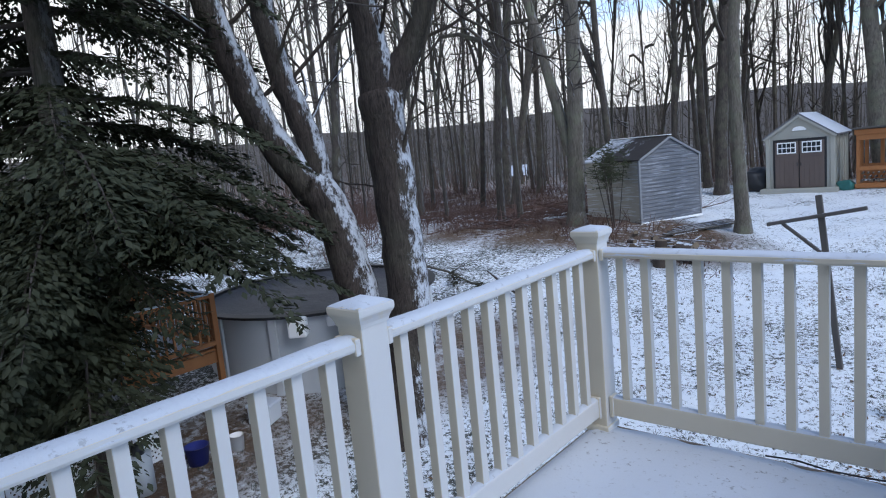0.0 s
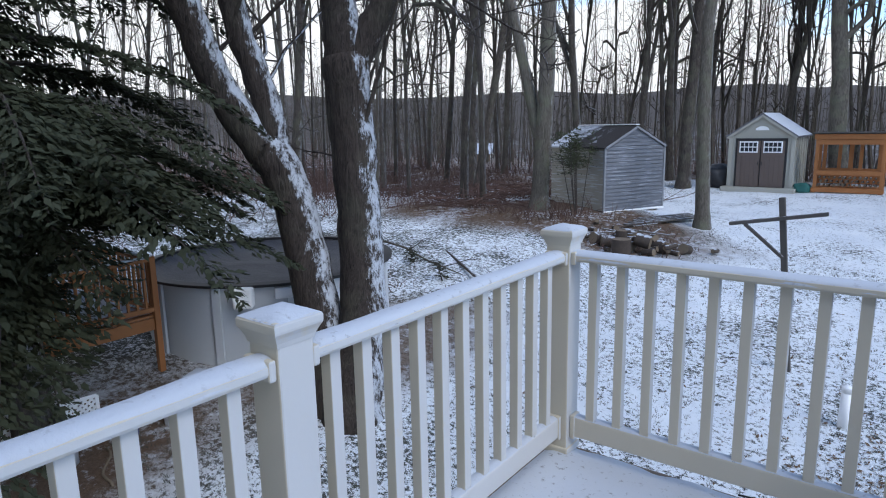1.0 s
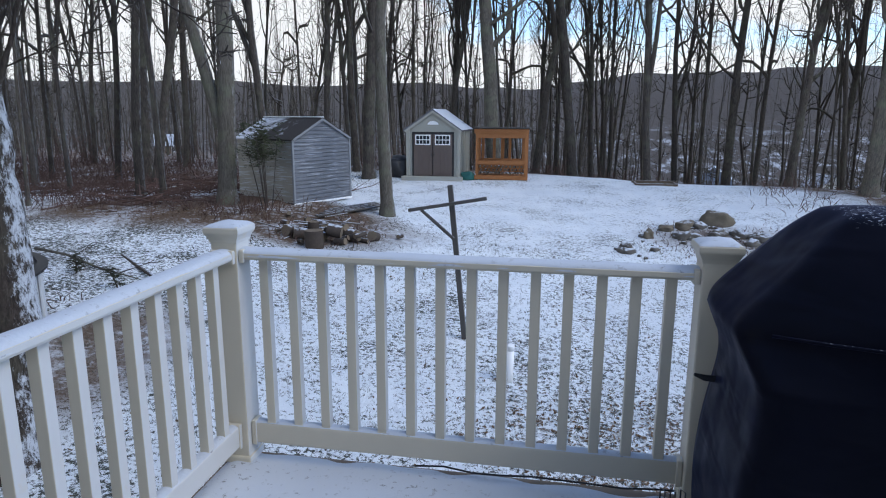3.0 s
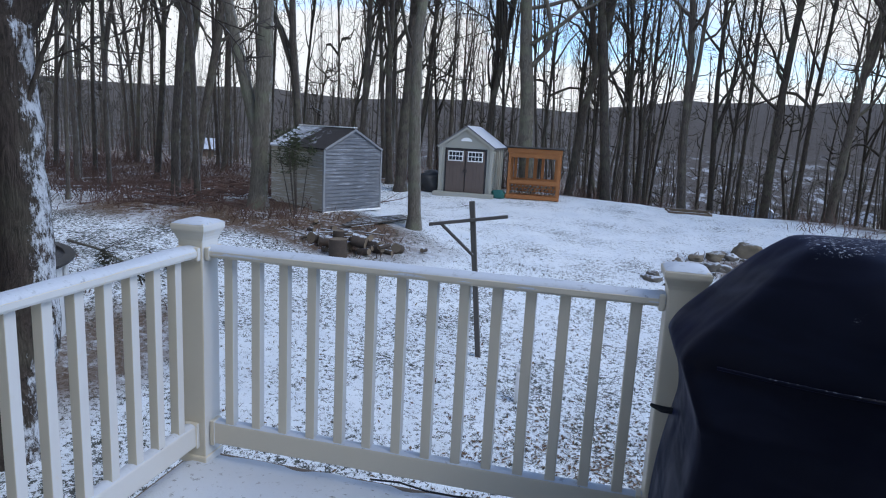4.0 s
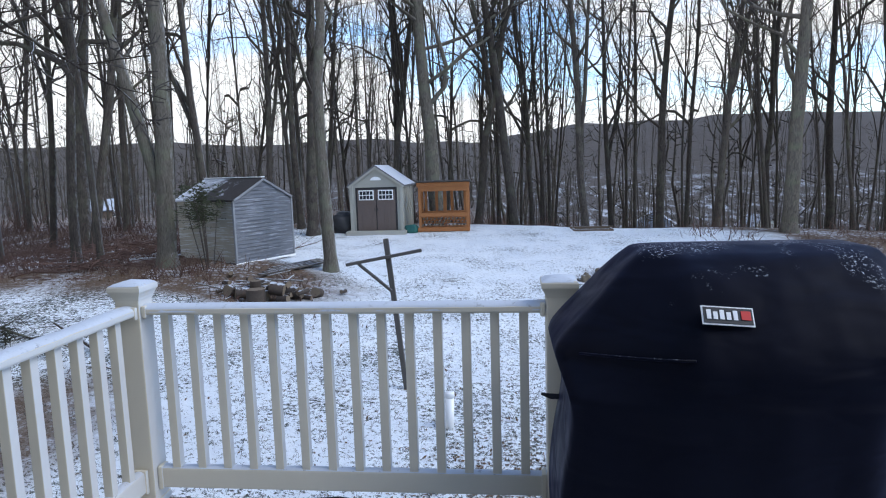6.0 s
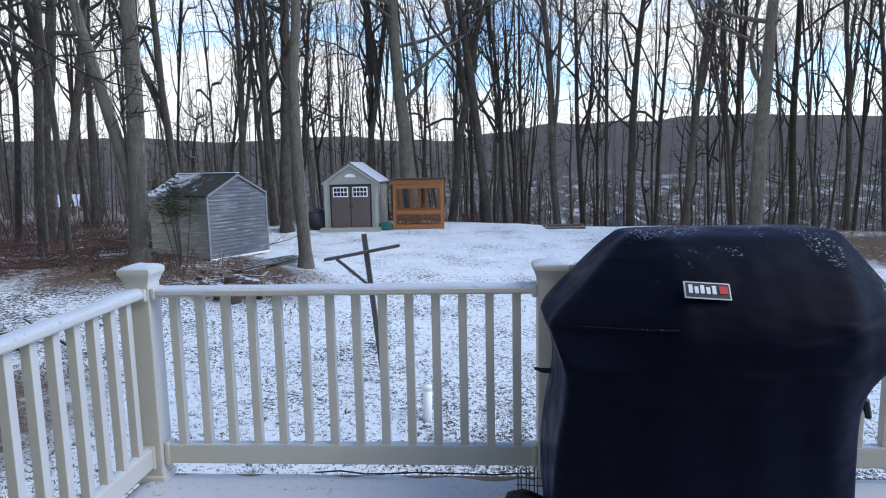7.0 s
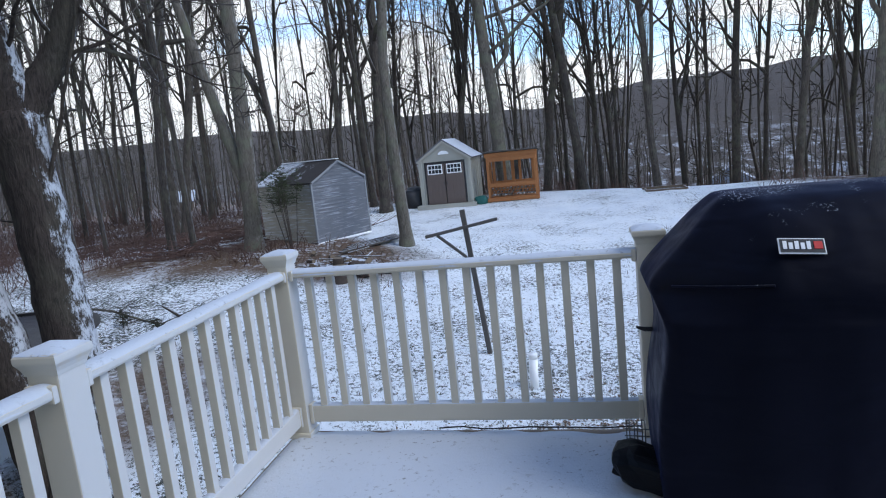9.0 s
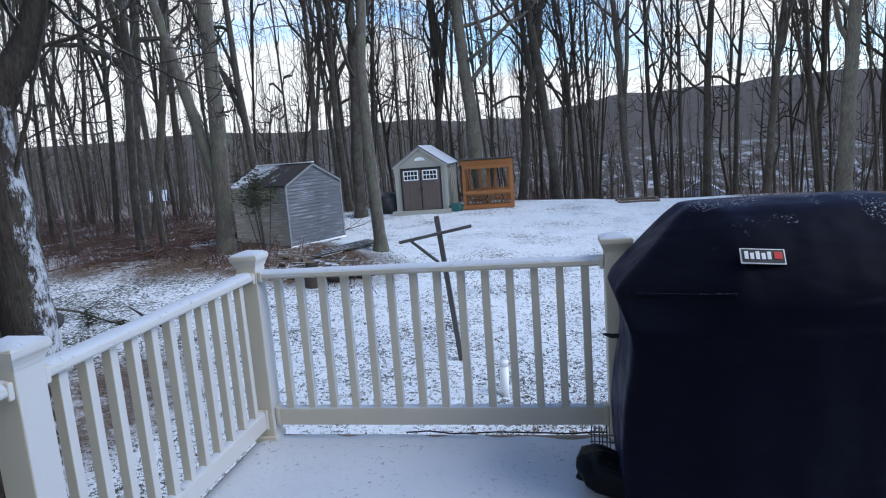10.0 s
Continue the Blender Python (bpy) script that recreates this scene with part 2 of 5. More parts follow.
def plain(name, a, b, scale=6, rough=0.7, bump=0.2, stretch=(1, 1, 1), snow=0.0, frosted=0.6, spec=0.35, metal=0.0, world_space=False):
    k = Mat(name, rough, metal, spec)
    src = k.mapped(k.pos if world_space else k.obj, stretch)
    f = k.noise(src, scale, 6, 0.65)
    g = k.noise(src, scale * 0.15, 3)
    base = k.mix(k.math("MULTIPLY_ADD", g, 0.5, k.math("MULTIPLY", f, 0.5)), a, b)
    if snow:
        side = k.math("ADD", k.facing((0.2, 0.0, 1.0)), k.math("MULTIPLY", k.math("SUBTRACT", k.noise(k.pos, 7, 5, 0.7), 0.5), 1.2))
        base = k.mix(k.math("MULTIPLY", k.ramp(side, (frosted, 0.0), (frosted + 0.25, 1.0)), snow), base, SHADED_SNOW)
    k.color(base)
    return k.bump(f, bump, 0.01).m


M_SNOW, M_VINYL, M_GROUND = snow_mat(), vinyl_mat(), ground_mat()
M_BARK = bark_mat("forest_bark", (0.03, 0.026, 0.023), (0.125, 0.105, 0.09), 0.85, 0.35, 0.2)
M_BARK_PALE = bark_mat("pale_bark", (0.06, 0.055, 0.046), (0.20, 0.175, 0.145), 0.9, 0.6, 0.2)
M_BARK_SNOW = bark_mat("snowy_bark", (0.013, 0.011, 0.010), (0.07, 0.055, 0.046), 0.90, 0.1, 0.85)
M_TWIG = plain("twigs", (0.03, 0.026, 0.024), (0.085, 0.07, 0.06), 3, 0.9)
M_BRUSH = plain("brush", (0.05, 0.032, 0.026), (0.17, 0.10, 0.08), 2, 0.9)
M_NEEDLE = plain("hemlock_needles", (0.010, 0.014, 0.007), (0.046, 0.052, 0.024), 2.2, 0.75, snow=0.35, frosted=1.05, world_space=True)
M_NEEDLE2 = plain("shrub_needles", (0.02, 0.03, 0.014), (0.065, 0.075, 0.032), 3, 0.8, world_space=True)
M_GREY = plain("grey_siding", (0.20, 0.21, 0.225), (0.27, 0.28, 0.295), 4, 0.6, 0.1)
M_ROOF = plain("dark_shingle", (0.05, 0.045, 0.045), (0.12, 0.11, 0.10), 25, 0.9, 0.4, snow=0.9, frosted=0.86)
M_TAN = plain("tan_panel", (0.33, 0.32, 0.275), (0.41, 0.40, 0.35), 5, 0.65, 0.1)
M_BROWN = plain("brown_door", (0.10, 0.075, 0.065), (0.15, 0.115, 0.10), 8, 0.6, 0.1, (1, 1, 0.2))
M_WHITE = plain("white_paint", (0.84, 0.84, 0.84), (0.90, 0.90, 0.90), 5, 0.5, 0.05)
M_BLACKISH = plain("dark_plastic", (0.015, 0.015, 0.017), (0.03, 0.03, 0.033), 9, 0.5, 0.1)
M_CEDAR = plain("cedar", (0.24, 0.09, 0.03), (0.42, 0.175, 0.06), 9, 0.65, 0.2, (1, 1, 0.15))
M_OLDWOOD = plain("weathered_timber", (0.045, 0.042, 0.04), (0.12, 0.11, 0.10), 14, 0.85, 0.4, (1, 1, 0.12), snow=0.5, frosted=0.95)
M_LOG = plain("log_bark", (0.02, 0.017, 0.014), (0.10, 0.075, 0.06), 14, 0.9, 0.9, snow=0.8, frosted=0.85)
M_CUT = plain("cut_wood", (0.09, 0.07, 0.05), (0.24, 0.185, 0.13), 10, 0.85, 0.2)
M_DEADWOOD = plain("dead_wood", (0.07, 0.06, 0.05), (0.22, 0.19, 0.16), 12, 0.9, 0.6, (0.2, 1, 1), snow=0.9, frosted=0.6)
M_STONE = plain("field_stone", (0.05, 0.045, 0.040), (0.18, 0.16, 0.135), 9, 0.9, 0.9, snow=0.9, frosted=0.7)
M_BOULDER = plain("tan_boulder", (0.07, 0.06, 0.045), (0.22, 0.18, 0.13), 9, 0.9, 0.9, snow=0.7, frosted=0.95)
M_POOL = plain("pool_wall", (0.48, 0.50, 0.53), (0.60, 0.62, 0.64), 3, 0.5, 0.1, (1, 1, 0.2))
# the cover's pale stretched streaks are ripple glints put into its colour
M_COVER = plain("pool_cover", (0.008, 0.008, 0.010), (0.11, 0.11, 0.12), 6, 0.45, 1.0, (0.6, 2.6, 1), snow=0.2, frosted=1.4, spec=0.06)
M_TAB = plain("deck_timber", (0.16, 0.12, 0.09), (0.26, 0.20, 0.15), 10, 0.8, 0.2)
M_BEDWOOD = plain("brown_timber", (0.07, 0.05, 0.035), (0.19, 0.14, 0.095), 10, 0.85, 0.3, snow=0.5, frosted=0.9)
M_HOUSE = plain("house_siding", (0.55, 0.54, 0.50), (0.62, 0.61, 0.57), 3, 0.7, 0.1)
M_HOUSEBLUE = plain("blue_siding", (0.22, 0.26, 0.34), (0.30, 0.34, 0.42), 3, 0.7, 0.1)
M_BLUE = plain("blue_plastic", (0.02, 0.03, 0.16), (0.04, 0.05, 0.26), 5, 0.5, 0.05)
M_TEAL = plain("teal_plastic", (0.02, 0.10, 0.09), (0.04, 0.16, 0.14), 5, 0.5, 0.05)
M_GLASS = plain("dark_pane", (0.02, 0.025, 0.03), (0.04, 0.045, 0.05), 3, 0.15, 0.0, spec=0.5)
M_STEEL = plain("dull_steel", (0.10, 0.10, 0.10), (0.2, 0.2, 0.2), 12, 0.45, 0.1, metal=0.8)
M_RED = plain("red_patch", (0.50, 0.03, 0.03), (0.60, 0.05, 0.04), 20, 0.6, 0.05)
M_LABELW = plain("white_patch", (0.74, 0.74, 0.74), (0.8, 0.8, 0.8), 20, 0.6, 0.05)


def cover_mat():
    k = Mat("grill_cover_fabric", 0.6, spec=0.06)
    k.b.inputs["Sheen Weight"].default_value = 0.10
    k.b.inputs["Sheen Tint"].default_value = (0.25, 0.3, 0.75, 1)
    weave = k.noise(k.pos, 220, 3, 0.6)
    fold = k.noise(k.mapped(k.pos, (1, 1, 0.4)), 4, 2, 0.5)
    base = k.mix(fold, (0.0021, 0.0024, 0.0050), (0.0048, 0.0055, 0.0118))
    up = k.math("ADD", k.facing((0.1, -0.1, 1)), k.math("MULTIPLY", k.math("SUBTRACT", k.noise(k.pos, 3.2, 4, 0.6), 0.5), 1.8))
    zone = k.ramp(up, (0.90, 0.0), (1.2, 0.9))
    flakes = k.ramp(k.noise(k.pos, 90, 4, 0.75), (0.56, 0.0), (0.64, 1.0))
    wet = k.ramp(k.noise(k.pos, 3.5, 3), (0.45, 0.6), (0.6, 0.4))
    k.color(k.mix(k.math("MULTIPLY", zone, flakes), base, SHADED_SNOW))
    k.rough(wet)
    creased = k.noise(k.mapped(k.pos, (1.0, 1.0, 2.6)), 3.2, 2, 0.45, 0.5)
    return k.bump(k.math("ADD", k.math("MULTIPLY", weave, 0.012), k.math("ADD", fold, creased)), 0.34, 0.06).m


M_FABRIC = cover_mat()


def siding_mat(name, low, high, amount):
    """Lap siding with windblown snow caught along the laps."""
    k = Mat(name, 0.6, spec=0.35)
    base = k.mix(k.noise(k.obj, 3.5, 5, 0.65), low, high)
    streak = k.math("ADD", k.math("MULTIPLY", k.noise(k.mapped(k.obj, (0.8, 0.8, 15)), 1.6, 4, 0.6), 0.75), k.math("MULTIPLY", k.noise(k.obj, 1.1, 3), 0.25))
    k.color(k.mix(k.ramp(streak, (0.52, 0.0), (0.60, amount)), base, SHADED_SNOW))
    return k.bump(k.noise(k.obj, 30, 4), 0.1, 0.01).m


def shed_roof_mat():
    """Dark shingles, bare towards the open gable and snowy further back."""
    k = Mat("patchy_shingle", 0.9, spec=0.2)
    base = k.mix(k.noise(k.obj, 26, 5, 0.7), (0.022, 0.02, 0.02), (0.07, 0.063, 0.06))
    far = k.math("MULTIPLY_ADD", k.sep(k.obj)["Y"], 0.16, k.math("MULTIPLY_ADD", k.noise(k.obj, 2.0, 6, 0.7), 0.9, k.math("MULTIPLY", k.noise(k.obj, 14, 4, 0.7), 0.25)))
    k.color(k.mix(k.ramp(far, (0.80, 0.0), (0.98, 0.9)), base, SHADED_SNOW))
    return k.bump(k.noise(k.mapped(k.obj, (1, 1, 3)), 20, 4, 0.7), 0.4, 0.01).m


# Front darkened, left wall lightened: how light falls on each is set in colour.
M_SIDING = siding_mat("frosted_shaded_siding", (0.11, 0.118, 0.136), (0.155, 0.164, 0.185), 0.30)
M_BEIGE = siding_mat("weathered_lit_siding", (0.25, 0.235, 0.195), (0.37, 0.35, 0.30), 0.6)
M_SHEDROOF = shed_roof_mat()
M_SACK = plain("black_film", (0.003, 0.003, 0.0035), (0.008, 0.008, 0.010), 9, 0.45, 0.5, spec=0.15)


# ---- mesh helpers ----
def raw(name, V, F, mat, parent=None, label="", smooth=False):
    me = bpy.data.meshes.new(name)
    me.from_pydata([tuple(v) for v in V], [], F)
    if smooth:
        me.polygons.foreach_set("use_smooth", [True] * len(me.polygons))
    me.materials.append(mat)
    me.update()
    ob = new(name, me)
    ob.parent = parent
    return tagged(ob, label)


def part(name, bm, material, parent=None, label="", smooth=False):
    bmesh.ops.recalc_face_normals(bm, faces=bm.faces[:])
    me = bpy.data.meshes.new(name)
    bm.to_mesh(me)
    bm.free()
    if smooth:
        me.polygons.foreach_set("use_smooth", [True] * len(me.polygons))
    me.materials.append(material)
    ob = new(name, me)
    ob.parent = parent
    return tagged(ob, label)


def share(name, like, m, parent):
    ob = new(name, like.data)
    ob.parent = parent
    ob.matrix_basis = m
    return ob


def empty(name, m, label="", category="", group="", kind=""):
    ob = new(name)
    ob.empty_display_size = 0.1
    ob.matrix_basis = m
    return tagged(ob, label, category, group, kind)


def box(size, centre=(0, 0, 0), bevel=0.0, bm=None, turn=None):
    own = bmesh.new()
    bmesh.ops.create_cube(own, size=1)
    bmesh.ops.scale(own, vec=size, verts=own.verts)
    if bevel:
        bmesh.ops.bevel(own, geom=own.edges[:], offset=bevel, segments=2, affect="EDGES", profile=0.5)
    mt = Matrix.Translation(centre) @ (turn or Matrix.Identity(4))
    bmesh.ops.transform(own, matrix=mt, verts=own.verts)
    if bm is None:
        return own
    me = bpy.data.meshes.new("tmp")
    own.to_mesh(me)
    own.free()
    bm.from_mesh(me)
    bpy.data.meshes.remove(me)
    return bm


def tube(V, F, pts, rads, n=6, cap=True):
    """A tapered tube along points, added to lists of vertices and faces."""
    base = len(V)
    pts = [Vector(p) for p in pts]
    last = len(pts) - 1
    for i, p in enumerate(pts):
        d = (pts[min(i + 1, last)] - pts[max(i - 1, 0)]).normalized()
        ref = Vector((1, 0.13, 0)) if abs(d.x) < 0.8 else Vector((0, 1, 0.2))
        u = d.cross(ref).normalized()
        w = d.cross(u)
        for k in range(n):
            a = 2 * math.pi * k / n
            V.append(p + (u * math.cos(a) + w * math.sin(a)) * rads[i])
    for i in range(last):
        for k in range(n):
            a, b = base + i * n + k, base + i * n + (k + 1) % n
            F.append((a, b, b + n, a + n))
    if cap:
        F.append(tuple(base + k for k in range(n))[::-1])
        F.append(tuple(base + last * n + k for k in range(n)))


def rod(name, pts, r, mat, parent=None, label="", n=8):
    V, F = [], []
    tube(V, F, pts, [r] * len(pts), n)
    return raw(name, V, F, mat, parent, label, True)


# ---- ground ----
def smooth01(v):
    v = max(0.0, min(1.0, v))
    return v * v * (3 - 2 * v)


def ground_z(x, y):
    z = -3.62 + 0.078 * min(y, 29.0) + 0.1 * max(-2, min(10, -x)) * max(0.0, min(1.0, (26 - y) / 12))
    z += 0.32 * math.exp(-((x + 7.9) ** 2 + (y - 18.4) ** 2) / 9.0)
    right = smooth01((x + 6) / 14)
    over = max(0.0, y - 29.0 + 4 * right)
    z -= over * (0.05 + 0.13 * right) * smooth01(over / 8) if over < 110 else 110 * (0.05 + 0.13 * right)
    side = max(0.0, x - 12)
    z -= 0.05 * min(side, 60)
    d = math.hypot(x, y)
    if d > 110:
        az = math.degrees(math.atan2(x, y))
        top = 26 + 12.5 * smooth01((az + 2) / 15) - 5 * smooth01((az - 16) / 12) + 2.5 * math.sin(az * 0.35) + 1.2 * math.sin(az * 1.1 + 1)
        k = smooth01((d - 110) / 480)
        z = z * (1 - k) + top * k
        z += 1.2 * k * noise.noise((x * 0.02, y * 0.02, 0))
    z += 0.05 * noise.noise((x * 0.5, y * 0.5, 0.3)) + 0.025 * noise.noise((x * 1.7, y * 1.7, 1.3))
    return z


def axis(lo, hi, fine_lo, fine_hi, step):
    out = list(np.arange(fine_lo, fine_hi + 1e-6, step))
    s, v = step, fine_lo
    while v > lo:
        s *= 1.16
        v -= s
        out.insert(0, v)
    s, v = step, fine_hi
    while v < hi:
        s *= 1.16
        v += s
        out.append(v)
    return out


GX, GY = axis(-1500, 1500, -14, 14, 0.35), axis(-120, 1500, -4, 32, 0.35)
V = [(x, y, ground_z(x, y)) for y in GY for x in GX]
nx = len(GX)
F = [(j * nx + i, j * nx + i + 1, (j + 1) * nx + i + 1, (j + 1) * nx + i) for j in range(len(GY) - 1) for i in range(nx - 1)]
tagged(raw("ground", V, F, M_GROUND, None, "lawn under thin patchy snow running back to leaf-strewn woods and a far wooded hill", True), kind="structure", category="ground")


# ---- deck ----
DECK_X0, DECK_X1, DECK_Y0, DECK_Y1 = -0.065, 3.77, -4.30, 0.065
deck = empty("deck", pose(0, 0, 0), "raised timber deck platform covered with a thin layer of snow", "deck", kind="structure")
plank = part("deck_board", box((DECK_X1 - DECK_X0, 0.138, 0.032), bevel=0.004), M_TAB, deck)
plank.matrix_basis = pose((DECK_X0 + DECK_X1) / 2, DECK_Y1 - 0.07, -0.030)
for i in range(1, 30):
    share("deck_board", plank, pose((DECK_X0 + DECK_X1) / 2, DECK_Y1 - 0.07 - i * 0.145, -0.030), deck)
part("rim_joist", box((DECK_X1 - DECK_X0, 0.04, 0.22), ((DECK_X0 + DECK_X1) / 2, DECK_Y1 - 0.04, -0.16)), M_TAB, deck)
part("side_joist", box((0.04, DECK_Y1 - DECK_Y0 - 0.1, 0.22), (DECK_X0 + 0.03, (DECK_Y0 + DECK_Y1) / 2 - 0.02, -0.16)), M_TAB, deck)
for px, py in ((0.1, -0.15), (2.2, -0.15), (3.6, -0.15), (0.1, -2.6)):
    h = -0.27 - ground_z(px, py) + 0.1
    part("support_post", box((0.14, 0.14, h), (px, py, -0.27 - h / 2), 0.006), M_TAB, deck)

# the snow on the boards, thinner and ragged along the front edge
V, F, cols, rows_ = [], [], 140, 128
for j in range(rows_ + 1):
    for i in range(cols + 1):
        x = DECK_X0 + 0.012 + (DECK_X1 - DECK_X0 - 0.03) * i / cols
        y = DECK_Y0 + 0.02 + (DECK_Y1 - DECK_Y0 - 0.032) * j / rows_
        edge = min((DECK_Y1 - 0.012 - y) / 0.14, (x - DECK_X0 - 0.012) / 0.07, 1.0)
        lump = 0.012 * noise.noise((x * 2.2, y * 2.2, 4)) + 0.004 * noise.noise((x * 9, y * 9, 2))
        bare = math.exp(-((x - 2.1) ** 2 + (y + 0.45) ** 2) / 0.5) * 0.016
        V.append((x, y, -0.013 + 0.022 * smooth01(edge * 1.4) + lump * smooth01(edge) - bare + (0.012 * noise.noise((x * 6, 1, 1)) if edge < 0.3 else 0)))
F = [(j * (cols + 1) + i, j * (cols + 1) + i + 1, (j + 1) * (cols + 1) + i + 1, (j + 1) * (cols + 1) + i) for j in range(rows_) for i in range(cols)]
tagged(raw("deck_snow", V, F, M_SNOW, None, "thin trodden layer of snow on the deck boards, coloured dim and bluish for shade", True), category="snow", kind="structure")


# ---- railing ----
def railing_post(x, y):
    """A square vinyl post with a collar and a low pyramid cap under snow."""
    root = empty("railing_post", pose(x, y, 0), "almond vinyl railing post with a snow-capped pyramid top", "railing post", "deck railing posts")
    part("sleeve", box((0.110, 0.110, 0.985), (0, 0, 0.4725), 0.006), M_VINYL, root)
    part("base_trim", box((0.128, 0.128, 0.035), (0, 0, 0.012), 0.008), M_VINYL, root)
    bm = bmesh.new()
    rings = [(0.057, 0.945), (0.060, 0.958), (0.066, 0.972), (0.073, 0.984), (0.074, 0.990), (0.074, 1.004), (0.068, 1.011)]
    loops = []
    for r, z in rings:
        loops.append([bm.verts.new((sx * r, sy * r, z)) for sx, sy in ((-1, -1), (1, -1), (1, 1), (-1, 1))])
    for a, b in zip(loops, loops[1:]):
        for i in range(4):
            bm.faces.new((a[i], a[(i + 1) % 4], b[(i + 1) % 4], b[i]))
    top = bm.verts.new((0, 0, 1.026))
    for i in range(4):
        bm.faces.new((loops[-1][i], loops[-1][(i + 1) % 4], top))
    bm.faces.new(loops[0][::-1])
    cap = part("cap", bm, M_VINYL, root)
    bm = bmesh.new()
    n = 8
    grid = {}
    for i in range(n + 1):
        for j in range(n + 1):
            u, v = -1 + 2 * i / n, -1 + 2 * j / n
            m = max(abs(u), abs(v))
            grid[i, j] = bm.verts.new((u * 0.072, v * 0.072, 1.009 + 0.018 * (1 - m) + 0.006 * (1 - m ** 6) + 0.003 * noise.noise((u * 2 + x, v * 2 + y, 1))))
    for i in range(n):
        for j in range(n):
            bm.faces.new((grid[i, j], grid[i + 1, j], grid[i + 1, j + 1], grid[i, j + 1]))
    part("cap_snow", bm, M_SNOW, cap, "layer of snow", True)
    return root


def rail_snow(length, seed):
    """A rounded ridge of snow along the rail's top."""
    bm, n, m = bmesh.new(), int(length / 0.04), 10
    rows = []
    for i in range(n + 1):
        s = i / n * length
        w = 0.0455 + 0.003 * noise.noise((s * 3, seed, 0))
        h = 0.031 + 0.005 * noise.noise((s * 4, seed, 5))
        rows.append([bm.verts.new((s, w * math.cos(math.pi * k / m) + 0.003 * noise.noise((s * 9, k, seed)), 0.892 + h * math.sin(math.pi * k / m) ** 0.62)) for k in range(m + 1)])
    for a, b in zip(rows, rows[1:]):
        for k in range(m):
            bm.faces.new((a[k], b[k], b[k + 1], a[k + 1]))
    return bm


BALUSTER = None


def railing_panel(m, length, count, first, step, seed, label):
    """A rail section from post face to post face: two rails, balusters, brackets, snow."""
    global BALUSTER
    root = empty("deck_railing", m, label, "railing", "deck railing panels")
    prof = [(-0.042, 0.880), (0.042, 0.880), (0.046, 0.888), (0.046, 0.905), (0.034, 0.911), (-0.034, 0.911), (-0.046, 0.905), (-0.046, 0.888)]
    bm = bmesh.new()
    ends = [[bm.verts.new((s, y, z)) for y, z in prof] for s in (0, length)]
    for k in range(8):
        bm.faces.new((ends[0][k], ends[0][(k + 1) % 8], ends[1][(k + 1) % 8], ends[1][k]))
    bm.faces.new(ends[0][::-1]), bm.faces.new(ends[1])
    rail = part("top_rail", bm, M_VINYL, root)
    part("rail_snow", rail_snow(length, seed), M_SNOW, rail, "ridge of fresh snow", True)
    low = part("bottom_rail", box((length, 0.05, 0.095), (length / 2, 0, 0.125), 0.008), M_VINYL, root)
    for s in (0.012, length - 0.012):
        part("bracket", box((0.022, 0.062, 0.11), (s, 0, 0.125), 0.005), M_VINYL, root)
        part("bracket", box((0.022, 0.10, 0.055), (s, 0, 0.892), 0.006), M_VINYL, root)
    for i in range(count):
        if BALUSTER is None:
            BALUSTER = part("baluster", box((0.038, 0.038, 0.72), (0, 0, 0.52), 0.003), M_VINYL, root)
            BALUSTER.matrix_basis = pose(first, 0, 0)
        else:
            share("baluster", BALUSTER, pose(first + i * step, 0, 0), root)
    # a low crust of snow along the bottom rail
    bm = bmesh.new()
    n, rows = int(length / 0.06), []
    for i in range(n + 1):
        s = i / n * length
        h = 0.007 + 0.006 * noise.noise((s * 5, seed, 9))
        rows.append([bm.verts.new((s, yy, 0.171 + h * (1 - (yy / 0.024) ** 2))) for yy in (-0.024, -0.012, 0, 0.012, 0.024)])
    for a, b in zip(rows, rows[1:]):
        for k in range(4):
            bm.faces.new((a[k], b[k], b[k + 1], a[k + 1]))
    part("rail_snow", bm, M_SNOW, low, "thin crust of snow", True)
    return root


P2X, P0Y = 1.85, -1.512
for px, py in ((0, 0), (P2X, 0), (2 * P2X, 0), (0, P0Y), (0, 2 * P0Y)):
    railing_post(px, py)
FACE = 0.056
railing_panel(pose(FACE, 0, 0), P2X - 2 * FACE, 14, 0.145 - FACE, 0.12, 1, "almond vinyl deck railing panel with snow along its rail")
railing_panel(pose(P2X + FACE, 0, 0), P2X - 2 * FACE, 14, 0.145 - FACE, 0.12, 2, "almond vinyl deck railing panel behind the covered grill")
railing_panel(pose(0, -FACE, 0, 0, 0, -90), -P0Y - 2 * FACE, 11, 0.156 - FACE, 0.12, 3, "snow-topped almond vinyl side railing of the deck")
railing_panel(pose(0, P0Y - FACE, 0, 0, 0, -90), -P0Y - 2 * FACE, 11, 0.156 - FACE, 0.12, 4, "snow-topped almond vinyl side railing near the house")
# added black rod that draws the dark gap under the front railing
tagged(rod("cord", [(0.75 + 0.12 * i, 0.035 + 0.012 * math.sin(i * 1.7), 0.010 + 0.004 * math.sin(i * 2.3)) for i in range(18)], 0.004, M_BLACKISH, None, "thin black rod standing in for the dark gap line along the deck edge"), category="cord")

# the unseen house behind, which closes the place and shades the deck
tagged(part("house_wall", box((16, 0.25, 9.2), (3.2, -4.45, 1.15)), M_HOUSE, None, "plain pale unseen house wall behind the deck, raised to shade it"), kind="structure", category="wall")


